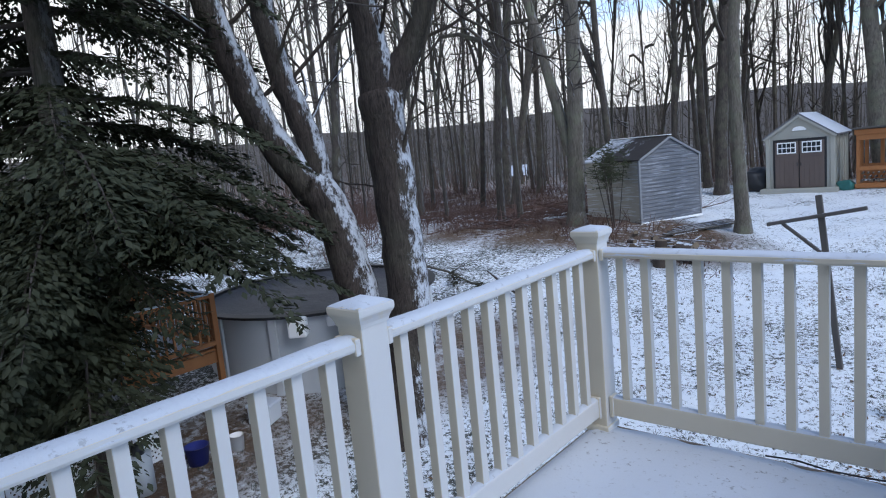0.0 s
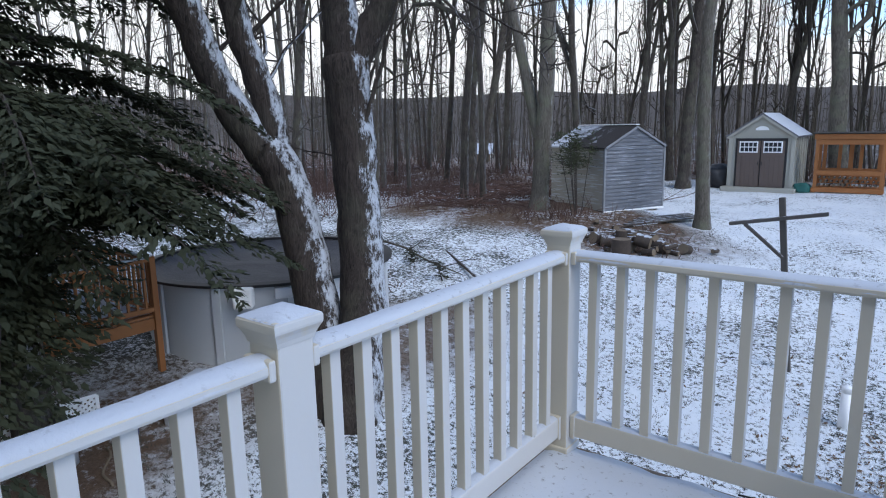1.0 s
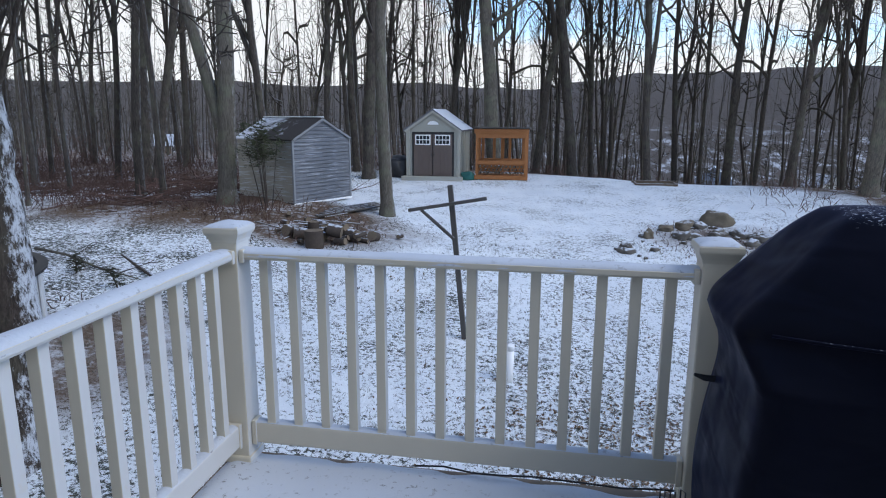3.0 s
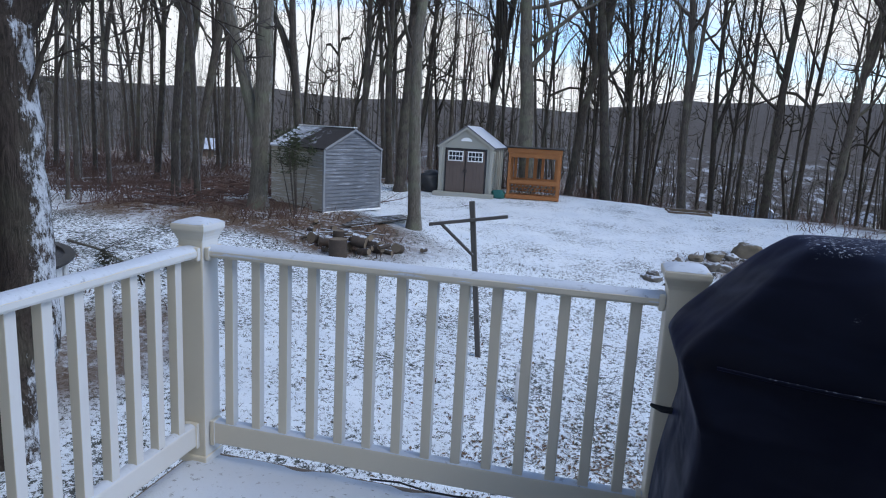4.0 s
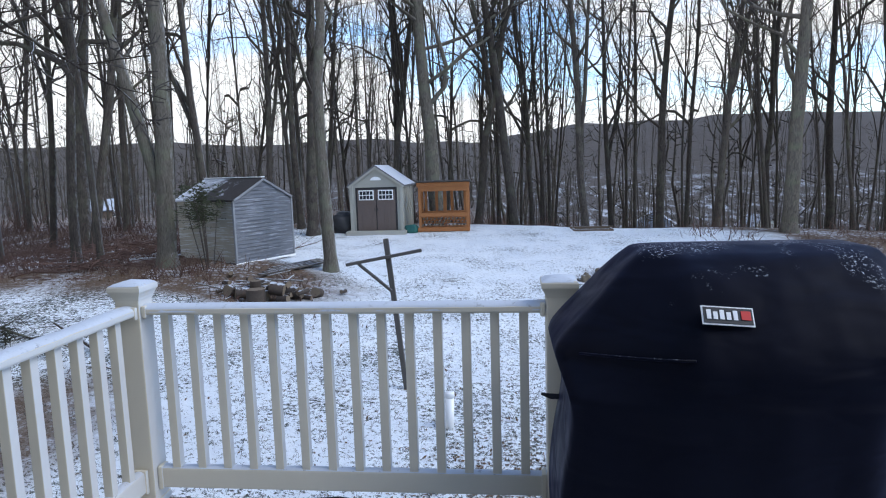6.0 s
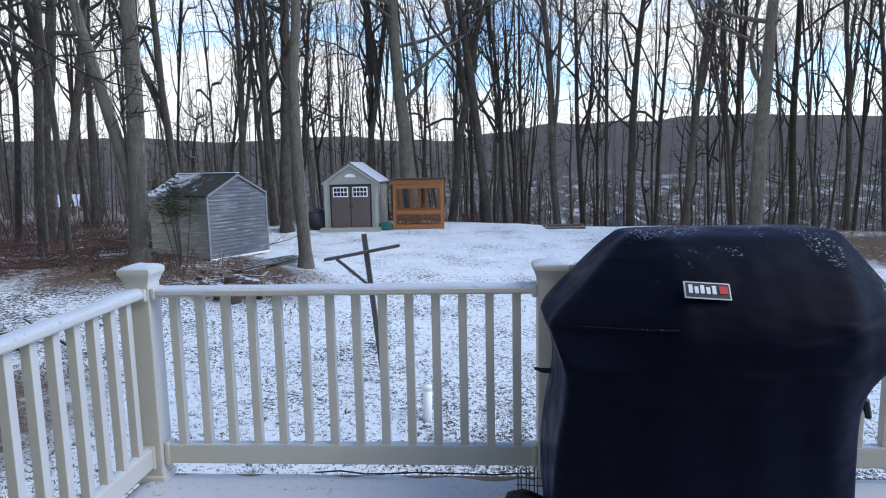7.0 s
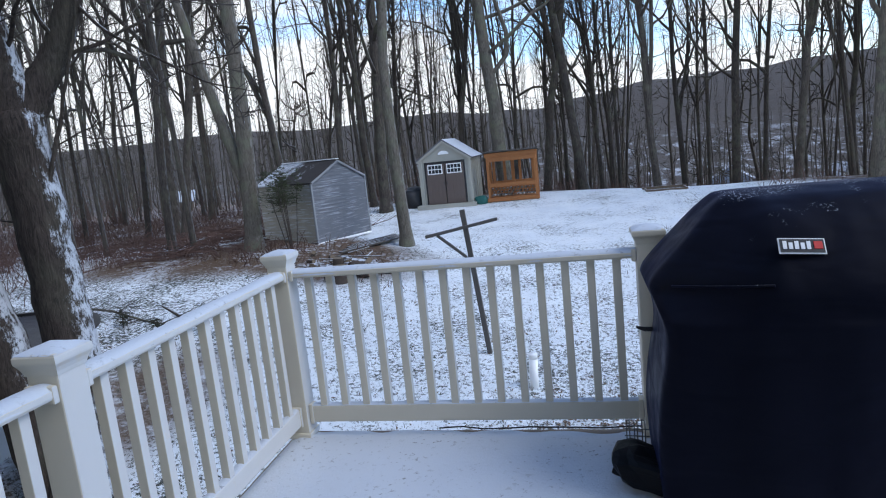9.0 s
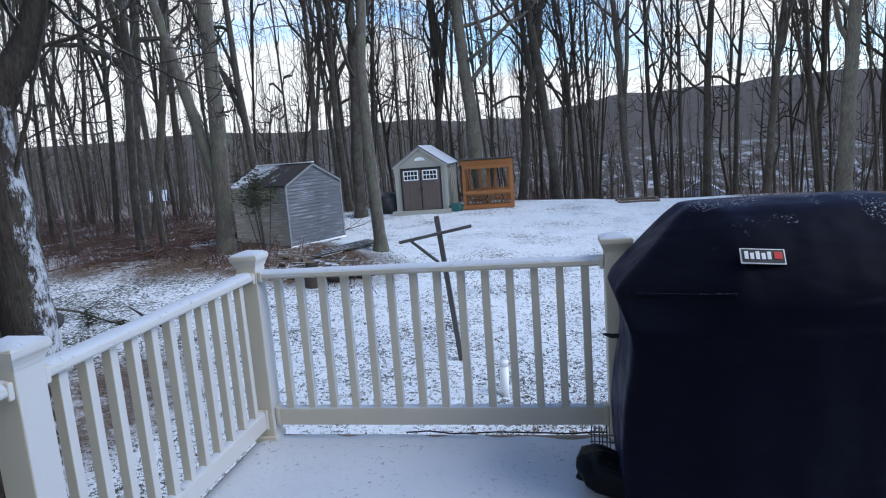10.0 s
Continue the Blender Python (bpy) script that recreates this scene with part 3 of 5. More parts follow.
# ---- covered grill ----
def grill():
    root = empty("grill", pose(0, 0, 0), "barbecue grill under a black fabric cover dusted with snow", "grill")
    # z, left, left seam, right seam, right, front middle, front ends, back
    rings = [(0.03, 1.80, 2.14, 2.66, 2.80, -0.76, -0.70, -0.13), (0.28, 1.785, 2.15, 2.67, 2.80, -0.765, -0.70, -0.13), (0.52, 1.815, 2.17, 2.68, 2.80, -0.765, -0.69, -0.12),
             (0.66, 1.850, 2.18, 2.70, 2.82, -0.76, -0.68, -0.11), (0.75, 1.83, 2.18, 2.72, 2.93, -0.775, -0.67, -0.11), (0.79, 1.815, 2.18, 2.73, 3.00, -0.76, -0.62, -0.11),
             (0.845, 1.795, 2.19, 2.74, 3.09, -0.77, -0.52, -0.10), (0.885, 1.805, 2.19, 2.75, 3.08, -0.76, -0.52, -0.10), (0.95, 1.87, 2.20, 2.76, 3.01, -0.725, -0.51, -0.10),
             (1.04, 1.955, 2.20, 2.77, 2.94, -0.66, -0.49, -0.11), (1.12, 2.03, 2.20, 2.77, 2.88, -0.57, -0.46, -0.14), (1.17, 2.085, 2.20, 2.76, 2.845, -0.49, -0.43, -0.19), (1.195, 2.12, 2.21, 2.75, 2.82, -0.40, -0.38, -0.26)]
    bm = bmesh.new()
    loops = []
    for z, a, s1, s2, b, ym, ye, yb in rings:
        pts = [(a, yb), (a, (ye + yb) / 2), (a, ye), ((a + s1) / 2, (ye + ym) / 2 - 0.005), (s1, ym)]
        pts += [(s1 + (s2 - s1) * k / 6, ym - 0.012 * math.sin(math.pi * k / 6)) for k in range(1, 6)]
        pts += [(s2, ym), ((s2 + b) / 2, (ye + ym) / 2 - 0.005), (b, ye), (b, (ye + yb) / 2), (b, yb), ((a + b) / 2, yb)]
        low = z < 0.78
        loops.append([bm.verts.new((x + (0.012 * noise.noise((x * 7, y * 7, z * 2)) if low else 0.003 * noise.noise((x * 9, y * 9, z * 9))),
                                    y + (0.022 * noise.noise((x * 8, z * 1.5, 3)) if low else 0.004 * noise.noise((x * 9, z * 9, 2))), z)) for x, y in pts])
    n = len(loops[0])
    for la, lb in zip(loops, loops[1:]):
        for k in range(n):
            bm.faces.new((la[k], la[(k + 1) % n], lb[(k + 1) % n], lb[k]))
    bm.faces.new(loops[-1])
    bm.edges.ensure_lookup_table()
    crease = bm.edges.layers.float.new("crease_edge")
    ring = {v: (i, k) for i, lp in enumerate(loops) for k, v in enumerate(lp)}
    for e in bm.edges:
        (i, k), (j, l) = ring[e.verts[0]], ring[e.verts[1]]
        if i == j and i in (4, 6):
            e[crease] = 0.85
        elif i == j and i == 11:
            e[crease] = 0.6
        elif k == l and k in (4, 10) and i > 4:
            e[crease] = 0.85
        elif k == l and k in (2, 12):
            e[crease] = 0.7
        elif k == l and k in (0, 14):
            e[crease] = 0.8
    ob = part("cover", bm, M_FABRIC, root, smooth=True)
    mod = ob.modifiers.new("soft", "SUBSURF")
    mod.levels = mod.render_levels = 2
    # piping along the hem of the side panel
    rod("seam", [(1.87, -0.585, 0.872), (1.98, -0.652, 0.880), (2.10, -0.712, 0.888), (2.185, -0.755, 0.898)], 0.0045, M_FABRIC, root, "raised seam")
    V, F = [], []
    tube(V, F, [(1.84, -0.20, 0.585), (1.80, -0.205, 0.588), (1.765, -0.21, 0.60)], [0.012, 0.012, 0.006], 6)
    raw("strap", V, F, M_BLACKISH, root, "short black strap end")
    V, F = [], []
    tube(V, F, [(2.85, -0.55, 0.62), (2.89, -0.56, 0.59), (2.905, -0.56, 0.53)], [0.014, 0.014, 0.010], 6)
    raw("strap", V, F, M_BLACKISH, root, "short black strap end")
    # sewn badge: white edge, dark field, pale bars, red square
    up = Vector((0, 0.085, 0.11)).normalized()
    side = Vector((1, -0.03, -0.10)).normalized()
    out = side.cross(up).normalized()
    org = Vector((2.213, -0.672, 1.040)) + out * 0.012
    badge = Matrix((( *side, 0), (*up, 0), (*out, 0), (0, 0, 0, 1))).transposed()
    badge.translation = org
    W, H = 0.150, 0.060

    def plate(nm, x0, x1, y0, y1, lift, mat, parent, label=""):
        p = part(nm, box((x1 - x0, y1 - y0, 0.003), ((x0 + x1) / 2, (y0 + y1) / 2, lift)), mat, parent, label)
        return p
    base = plate("badge", 0, W, -H, 0, 0.0, M_LABELW, root, "white-edged cloth badge with a red square")
    base.matrix_basis = badge
    plate("badge_field", 0.005, W - 0.005, -H + 0.005, -0.005, 0.003, M_BLACKISH, base, "dark field")
    for i in range(5):
        x = 0.013 + i * 0.019
        plate("badge_bar", x, x + 0.0125, -H + 0.016, -0.014 - (0.006 if i % 2 else 0), 0.006, M_LABELW, base)
    plate("badge_square", 0.112, 0.139, -H + 0.018, -0.014, 0.006, M_RED, base, "red square")
    for x, y in ((1.96, -0.6), (2.72, -0.6), (1.96, -0.2), (2.72, -0.2)):
        part("caster", box((0.04, 0.06, 0.06), (x, y, 0.03), 0.012), M_BLACKISH, root)
    return root


grill()


def crumpled_bag():
    """A stiff black sack, its mouth folded up, with broad flat creases."""
    bm = bmesh.new()
    bmesh.ops.create_icosphere(bm, subdivisions=3, radius=1)
    for v in bm.verts:
        p = v.co.copy()
        r = 1 + 0.20 * noise.noise(p * 1.7) + 0.10 * noise.noise(p * 3.6 + Vector((3, 1, 0)))
        q = Vector([math.copysign(abs(c) ** 0.5, c) for c in p])
        v.co = Vector((q.x * 0.18, q.y * 0.135, max(-0.4, q.z) * 0.08)) * r
        v.co.z = max(0.002, v.co.z + 0.05 + 0.065 * max(0, -q.x))
    return tagged(part("bag", bm, M_SACK, None, "crumpled black bag beside the grill on the snowy deck"), category="bag")


crumpled_bag().matrix_basis = pose(1.79, -0.48, 0.0, 0, 0, -18) @ Matrix.Scale(0.9, 4)
stand = empty("wire_stand", pose(1.70, -0.14, 0.0), "small dark wire stand at the foot of the railing post", "wire stand")
for dx in (0.0, 0.035, 0.07):
    rod("wire", [(dx, 0, 0.0), (dx, 0, 0.13), (dx + 0.012, -0.02, 0.13), (dx + 0.012, -0.02, 0.0)], 0.003, M_STEEL, stand, n=5)
rod("wire", [(-0.01, 0, 0.05), (0.22, -0.03, 0.055)], 0.003, M_STEEL, stand, n=5)
rod("wire", [(-0.01, 0, 0.085), (0.22, -0.03, 0.09)], 0.003, M_STEEL, stand, n=5)


# ---- yard: pole, pipe, stump, stones ----
pole = empty("clothesline_pole", pose(-0.42, 9.49, ground_z(-0.42, 9.49)), "leaning weathered timber clothesline pole with a crossarm and a brace", "clothesline pole")
gz = ground_z(-0.42, 9.49)


def beam(name, a, b, w, mat, parent, d=None):
    a, b = Vector(a), Vector(b)
    L = (b - a).length
    ob = part(name, box((w, d or w, L), (0, 0, 0), min(w, d or w) * 0.08), mat, parent)
    ob.matrix_basis = Matrix.Translation((a + b) / 2) @ (b - a).to_track_quat("Z", "Y").to_matrix().to_4x4()
    return ob


beam("upright", (0, 0, -0.15), (-0.317, 0, 0.155 - gz), 0.095, M_OLDWOOD, pole)
beam("crossarm", (-1.10, -0.08, -0.335 - gz), (0.385, -0.08, -0.07 - gz), 0.09, M_OLDWOOD, pole, 0.06)
beam("brace", (-0.86, -0.07, -0.32 - gz), (-0.225, -0.07, -0.86 - gz), 0.07, M_OLDWOOD, pole, 0.05)

pipe = empty("vent_pipe", pose(0.548, 8.08, ground_z(0.548, 8.08), 0, 1.5, 0), "short white plastic pipe with a cap standing in the lawn", "pipe")
rod("tube", [(0, 0, -0.1), (0, 0, 0.60)], 0.080, M_WHITE, pipe, n=20)
rod("cap", [(0, 0, 0.56), (0, 0, 0.635), (0, 0, 0.65)], 0.083, M_WHITE, pipe, n=20)


def log(name, r, length, mat=None, seed=0, label="", category="log", group=""):
    """A length of trunk with rough bark and two pale cut ends, lying along x."""
    V, F = [], []
    n, m = 14, 6
    for i in range(m + 1):
        for k in range(n):
            a = 2 * math.pi * k / n
            rr = r * (1 + 0.10 * noise.noise((math.cos(a) * 1.5, math.sin(a) * 1.5 + seed, i * 0.4)))
            V.append((length * (i / m - 0.5), rr * math.cos(a), rr * math.sin(a)))
    for i in range(m):
        for k in range(n):
            F.append((i * n + k, i * n + (k + 1) % n, (i + 1) * n + (k + 1) % n, (i + 1) * n + k))
    ob = raw(name, V, F, mat or M_LOG, None, label, True)
    tagged(ob, "", category, group)
    for s in (-1, 1):
        W = [(length * 0.5 * s, v[1], v[2]) for v in (V[:n] if s < 0 else V[-n:])]
        raw("cut_face", W + [(length * 0.5 * s * 1.01, 0, 0)], [((k + 1) % n, k, n) if s < 0 else (k, (k + 1) % n, n) for k in range(n)], M_CUT, ob)
    return ob


st = log("tree_stump", 0.25, 0.50, None, 3, "sawn log standing upright, pale cut faces, by the woodpile", "stump")
st.matrix_basis = pose(-5.14, 13.6, ground_z(-5.14, 13.6) + 0.22, 4, -90, 0)
st = log("tree_stump", 0.16, 0.42, None, 8, "small upright sawn log beside the woodpile", "stump")
st.matrix_basis = pose(-5.55, 14.6, ground_z(-5.55, 14.6) + 0.19, -6, -88, 0)
random.seed(5)
LOGS = [log("cut_log", r, L, None, 20 + i, "snow-dusted sawn log lying in a loose woodpile", "log", "woodpile logs") for i, (r, L) in enumerate(((0.17, 0.6), (0.13, 0.8), (0.21, 0.45)))]
for i in range(34):
    x, y = random.gauss(-5.35, 0.75), random.gauss(15.0, 0.55)
    if i < 12:
        x, y = random.gauss(-4.75, 0.3), random.gauss(14.7, 0.3)
    src = LOGS[i % 3]
    lift = (0.10, 0.07, 0.13)[i % 3] + (0.2 if 7 < i < 12 else 0.0)
    m = pose(x, y, ground_z(x, y) + lift, 0, random.uniform(-16, 16), random.uniform(0, 180)) @ Matrix.Scale(random.uniform(0.55, 1.0), 4)
    if i < 3:
        src.matrix_basis = m
    else:
        copy_thing(src, m)


stick = log("stick", 0.022, 0.9, M_DEADWOOD, 33, "pale snow-dusted stick thrown on the woodpile", "stick", "woodpile sticks")
for i in range(16):
    x, y = random.gauss(-5.3, 0.7), random.gauss(15.1, 0.6)
    m = pose(x, y, ground_z(x, y) + random.uniform(0.03, 0.2), 0, random.uniform(-8, 8), random.uniform(0, 180)) @ Matrix.Diagonal((random.uniform(0.6, 1.5), 1, 1, 1))
    if i == 0:
        stick.matrix_basis = m
    else:
        copy_thing(stick, m)


def stone(sx, sy, sz, seed):
    bm = bmesh.new()
    bmesh.ops.create_icosphere(bm, subdivisions=3, radius=1)
    for v in bm.verts:
        p = v.co.copy()
        q = Vector((math.copysign(abs(p.x) ** 0.75, p.x), math.copysign(abs(p.y) ** 0.75, p.y), math.copysign(abs(p.z) ** 0.7, p.z)))
        q *= 1 + 0.42 * noise.noise(p * 1.2 + Vector((seed, 0, 0))) + 0.22 * noise.noise(p * 2.7 + Vector((0, seed, 0))) + 0.09 * noise.noise(p * 6 + Vector((0, 0, seed)))
        v.co = Vector((q.x * sx, q.y * sy, q.z * sz))
    return bm


boulder = tagged(part("boulder", stone(0.50, 0.42, 0.36, 2), M_BOULDER, None, "large rounded tan boulder lying in the snow", True), category="boulder")
boulder.matrix_basis = pose(6.5, 20.3, ground_z(6.5, 20.3) + 0.10)
for rx, ry, sx, sy, sz, sd in ((5.45, 19.7, 0.48, 0.3, 0.15, 5), (4.75, 19.3, 0.3, 0.22, 0.11, 6), (4.1, 18.3, 0.2, 0.16, 0.2, 7)):
    slab = tagged(part("boulder", stone(sx, sy, sz, sd), M_BOULDER, None, "low brownish rock in the garden edging", True), category="boulder")
    slab.matrix_basis = pose(rx, ry, ground_z(rx, ry) + 0.04, 0, 0, 12 * sd)
ROCKS = [tagged(part("rock", stone(0.22, 0.17, 0.13, 10 + i), M_STONE, None, "rough field stone half under snow in a garden edging", True), category="rock", group="garden stones") for i in range(3)]
random.seed(11)
for i in range(42):
    a = random.uniform(-0.2, 1.0)
    x, y = 4.0 + 3.8 * a + random.uniform(-0.3, 0.3), 17.6 + 1.6 * math.sin(a * 2.6) + random.uniform(-1.2, 0.7)
    m = pose(x, y, ground_z(x, y) + 0.01, random.uniform(-15, 15), random.uniform(-15, 15), random.uniform(0, 360)) @ Matrix.Scale(random.choice((0.3, 0.45, 0.6, 0.8, 1.15)), 4)
    if i < 3:
        ROCKS[i].matrix_basis = m
    else:
        copy_thing(ROCKS[i % 3], m)

bed = empty("raised_bed", pose(5.45, 27.3, ground_z(5.45, 27.3) - 0.03) @ Matrix.Scale(0.85, 4), "low timber-edged raised bed at the back of the lawn", "raised bed")
for n_, s, c in (("side_board", (2.1, 0.10, 0.20), (0, -0.5, 0.04)), ("side_board", (2.3, 0.10, 0.22), (0, 0.5, 0.10)), ("end_board", (0.10, 0.92, 0.20), (-1.0, 0, 0.05)), ("end_board", (0.10, 0.92, 0.20), (1.0, 0, 0.05))):
    part(n_, box(s, c, 0.012), M_BEDWOOD, bed)
part("soil", box((1.92, 0.9, 0.10), (0, 0, 0.02), 0.02), M_LOG, bed, "dark soil under snow")


# ---- grey shed ----
def gable_mesh(w, d, eave, peak, y0, y1, bm=None):
    """Walls of a gabled shed, gable ends across x."""
    bm = bm or bmesh.new()
    f = [bm.verts.new(p) for p in ((-w / 2, y0, 0), (w / 2, y0, 0), (w / 2, y0, eave), (0, y0, peak), (-w / 2, y0, eave))]
    b = [bm.verts.new(p) for p in ((-w / 2, y1, 0), (w / 2, y1, 0), (w / 2, y1, eave), (0, y1, peak), (-w / 2, y1, eave))]
    bm.faces.new(f), bm.faces.new(b[::-1])
    for k in range(5):
        bm.faces.new((f[k], b[k], b[(k + 1) % 5], f[(k + 1) % 5]))
    return bm


def roof_slab(w, y0, y1, eave, peak, side, over=0.10, thick=0.06, name="roof", mat=None, parent=None):
    slope = (peak - eave) / (w / 2)
    xo = w / 2 + over
    pts = [(0, peak + 0.004), (xo, eave - slope * over + 0.004), (xo, eave - slope * over + thick), (0, peak + thick + 0.01)]
    bm = bmesh.new()
    ends = [[bm.verts.new((side * x, y, z)) for x, z in pts] for y in (y0, y1)]
    for k in range(4):
        bm.faces.new((ends[0][k], ends[0][(k + 1) % 4], ends[1][(k + 1) % 4], ends[1][k]))
    bm.faces.new(ends[0][::-1]), bm.faces.new(ends[1])
    return part(name, bm, mat or M_ROOF, parent)


def grey_shed():
    A, B = Vector((-7.24, 17.26)), Vector((-6.13, 19.67))
    w, d, eave, peak = (B - A).length, 2.78, 2.10, 2.76
    ax = (B - A).normalized()
    gz = -1.46
    # local x along the gable, local y into the depth
    m = Matrix(((ax.x, -ax.y, 0, 0), (ax.y, ax.x, 0, 0), (0, 0, 1, 0), (0, 0, 0, 1)))
    c = (A + B) / 2
    m.translation = (c.x, c.y, gz)
    root = empty("grey_shed", m, "grey lap-sided garden shed with a gabled dark roof under patchy snow", "shed")
    part("core", gable_mesh(w - 0.06, d, eave, peak - 0.02, 0.03, d - 0.03), M_GREY, root)
    # lap boards
    step = 0.125
    k = 0
    z = 0.02
    while z < peak - 0.06:
        top = min(z + step, peak - 0.03)
        half = w / 2 if top <= eave else (w / 2) * (peak - z - 0.02) / (peak - eave)
        half2 = w / 2 if top <= eave else max(0.02, (w / 2) * (peak - top) / (peak - eave))
        half = min(half, w / 2)
        V, F = [], []
        V += [(-half, -0.02, z), (half, -0.02, z), (half2, 0.012, top), (-half2, 0.012, top), (-half, 0.03, z), (half, 0.03, z)]
        F += [(0, 1, 2, 3), (0, 4, 5, 1)]
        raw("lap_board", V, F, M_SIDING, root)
        if top <= eave + 0.05:
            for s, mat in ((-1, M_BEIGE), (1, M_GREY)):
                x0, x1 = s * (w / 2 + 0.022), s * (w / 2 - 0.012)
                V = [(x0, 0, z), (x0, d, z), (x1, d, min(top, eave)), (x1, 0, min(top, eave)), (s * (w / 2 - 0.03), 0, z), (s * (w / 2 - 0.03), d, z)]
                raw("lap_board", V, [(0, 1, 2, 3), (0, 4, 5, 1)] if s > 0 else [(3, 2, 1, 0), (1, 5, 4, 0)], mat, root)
        z += step
    for s in (-1, 1):
        part("corner_trim", box((0.07, 0.07, eave), (s * (w / 2 - 0.005), 0.005, eave / 2), 0.006), M_GREY, root)
    part("skid", box((w + 0.06, 0.08, 0.065), (0, -0.01, 0.0), 0.01), M_WHITE, root, "pale base board")
    part("skid", box((0.10, d, 0.10), (-w / 2, d / 2, 0.0), 0.01), M_OLDWOOD, root)
    for s in (-1, 1):
        roof_slab(w, -0.06, d + 0.08, eave, peak, s, 0.08, 0.05, "roof", M_SHEDROOF, root)
        # pale gable trim
        L = math.hypot(w / 2, peak - eave)
        tr = part("gable_trim", box((L, 0.03, 0.07), (0, 0, 0), 0.004), M_GREY, root)
        tr.matrix_basis = pose(s * w / 4, -0.055, (eave + peak) / 2 - 0.01, 0, s * math.degrees(math.atan2(peak - eave, w / 2)), 0)
    part("ridge_cap", box((0.16, d + 0.14, 0.03), (0, d / 2 + 0.01, peak + 0.065), 0.008), M_WHITE, root, "snow-covered ridge")
    return root


grey_shed()
ramp = empty("timber_stack", pose(-5.55, 17.6, ground_z(-5.55, 17.6) + 0.02, 0, 0, 62), "long snow-dusted boards lying beside the shed", "lumber")
for i in range(4):
    part("board", box((3.0 - 0.3 * i, 0.16, 0.05), (0.2 * i, -0.2 + 0.19 * i, 0.03 + 0.012 * i), 0.006), M_OLDWOOD, ramp)


# ---- tan shed ----
def tan_shed():
    w, d, eave, peak = 2.52, 3.3, 2.20, 3.06
    gz = ground_z(-4.6, 27.4)
    root = empty("tan_shed", pose(-4.60, 27.2, gz + 0.08), "tan panel storage shed with brown double doors and a snowy roof", "shed")
    part("floor_slab", box((w + 0.35, d + 0.5, 0.22), (0, d / 2 - 0.2, -0.06), 0.02), M_TAN, root, "pale base slab")
    part("wall_shell", gable_mesh(w, d, eave, peak, 0, d), M_TAN, root)
    for s in (-1, 1):
        part("corner_post", box((0.16, 0.08, eave), (s * (w / 2 - 0.06), -0.01, eave / 2), 0.015), M_TAN, root)
        part("corner_post", box((0.06, 0.16, eave), (s * (w / 2 + 0.005), 0.09, eave / 2), 0.015), M_TAN, root)
        roof_slab(w, -0.14, d + 0.12, eave, peak, s, 0.13, 0.07, "roof", M_TANROOF, root)
        L = math.hypot(w / 2, peak - eave) + 0.1
        tr = part("gable_trim", box((L, 0.05, 0.13), (0, 0, 0), 0.01), M_TAN, root)
        tr.matrix_basis = pose(s * (w / 4 + 0.04), -0.11, (eave + peak) / 2 - 0.05, 0, s * math.degrees(math.atan2(peak - eave, w / 2)), 0)
        for k in range(5):
            part("panel_rib", box((0.03, 0.05, eave - 0.1), (s * (w / 2 + 0.01), 0.45 + 0.6 * k, eave / 2), 0.006), M_TAN, root)
    part("door_frame", box((1.98, 0.05, 2.06), (0, -0.02, 1.06), 0.01), M_BLACKISH, root, "dark door surround")
    for s in (-1, 1):
        leaf = part("door", box((0.89, 0.05, 1.93), (s * 0.465, -0.06, 1.02), 0.012), M_BROWN, root, "dark brown plank door")
        for k in range(5):
            part("plank", box((0.165, 0.012, 1.28), (s * 0.465 - 0.35 + 0.175 * k, -0.089, 0.72), 0.004), M_BROWN, leaf)
        part("rail", box((0.86, 0.018, 0.10), (s * 0.465, -0.094, 1.42), 0.004), M_BROWN, leaf)
        part("handle", box((0.03, 0.05, 0.16), (s * 0.07, -0.11, 1.05), 0.006), M_BLACKISH, leaf)
        win = part("window", box((0.72, 0.03, 0.47), (s * 0.465, -0.092, 1.73), 0.006), M_WHITE, leaf, "white-framed small window")
        for i in range(4):
            for j in range(2):
                part("pane", box((0.135, 0.02, 0.165), (s * 0.465 + (i - 1.5) * 0.163, -0.104, 1.73 + (j - 0.5) * 0.205), 0.003), M_GLASS, win)
    bm = bmesh.new()
    pts = [bm.verts.new((0.26 * math.cos(math.pi * k / 8), -0.02, 0.17 * math.sin(math.pi * k / 8) + 2.42)) for k in range(9)]
    low = [bm.verts.new((v.co.x, -0.05, v.co.z)) for v in pts]
    bm.faces.new(low)
    for k in range(8):
        bm.faces.new((pts[k], pts[k + 1], low[k + 1], low[k]))
    part("gable_vent", bm, M_WHITE, root, "pale half-round vent")
    return root


M_TANROOF = plain("snowy_shingle", (0.10, 0.10, 0.11), (0.18, 0.18, 0.20), 20, 0.9, 0.3, snow=0.95, frosted=0.55)
tan_shed()


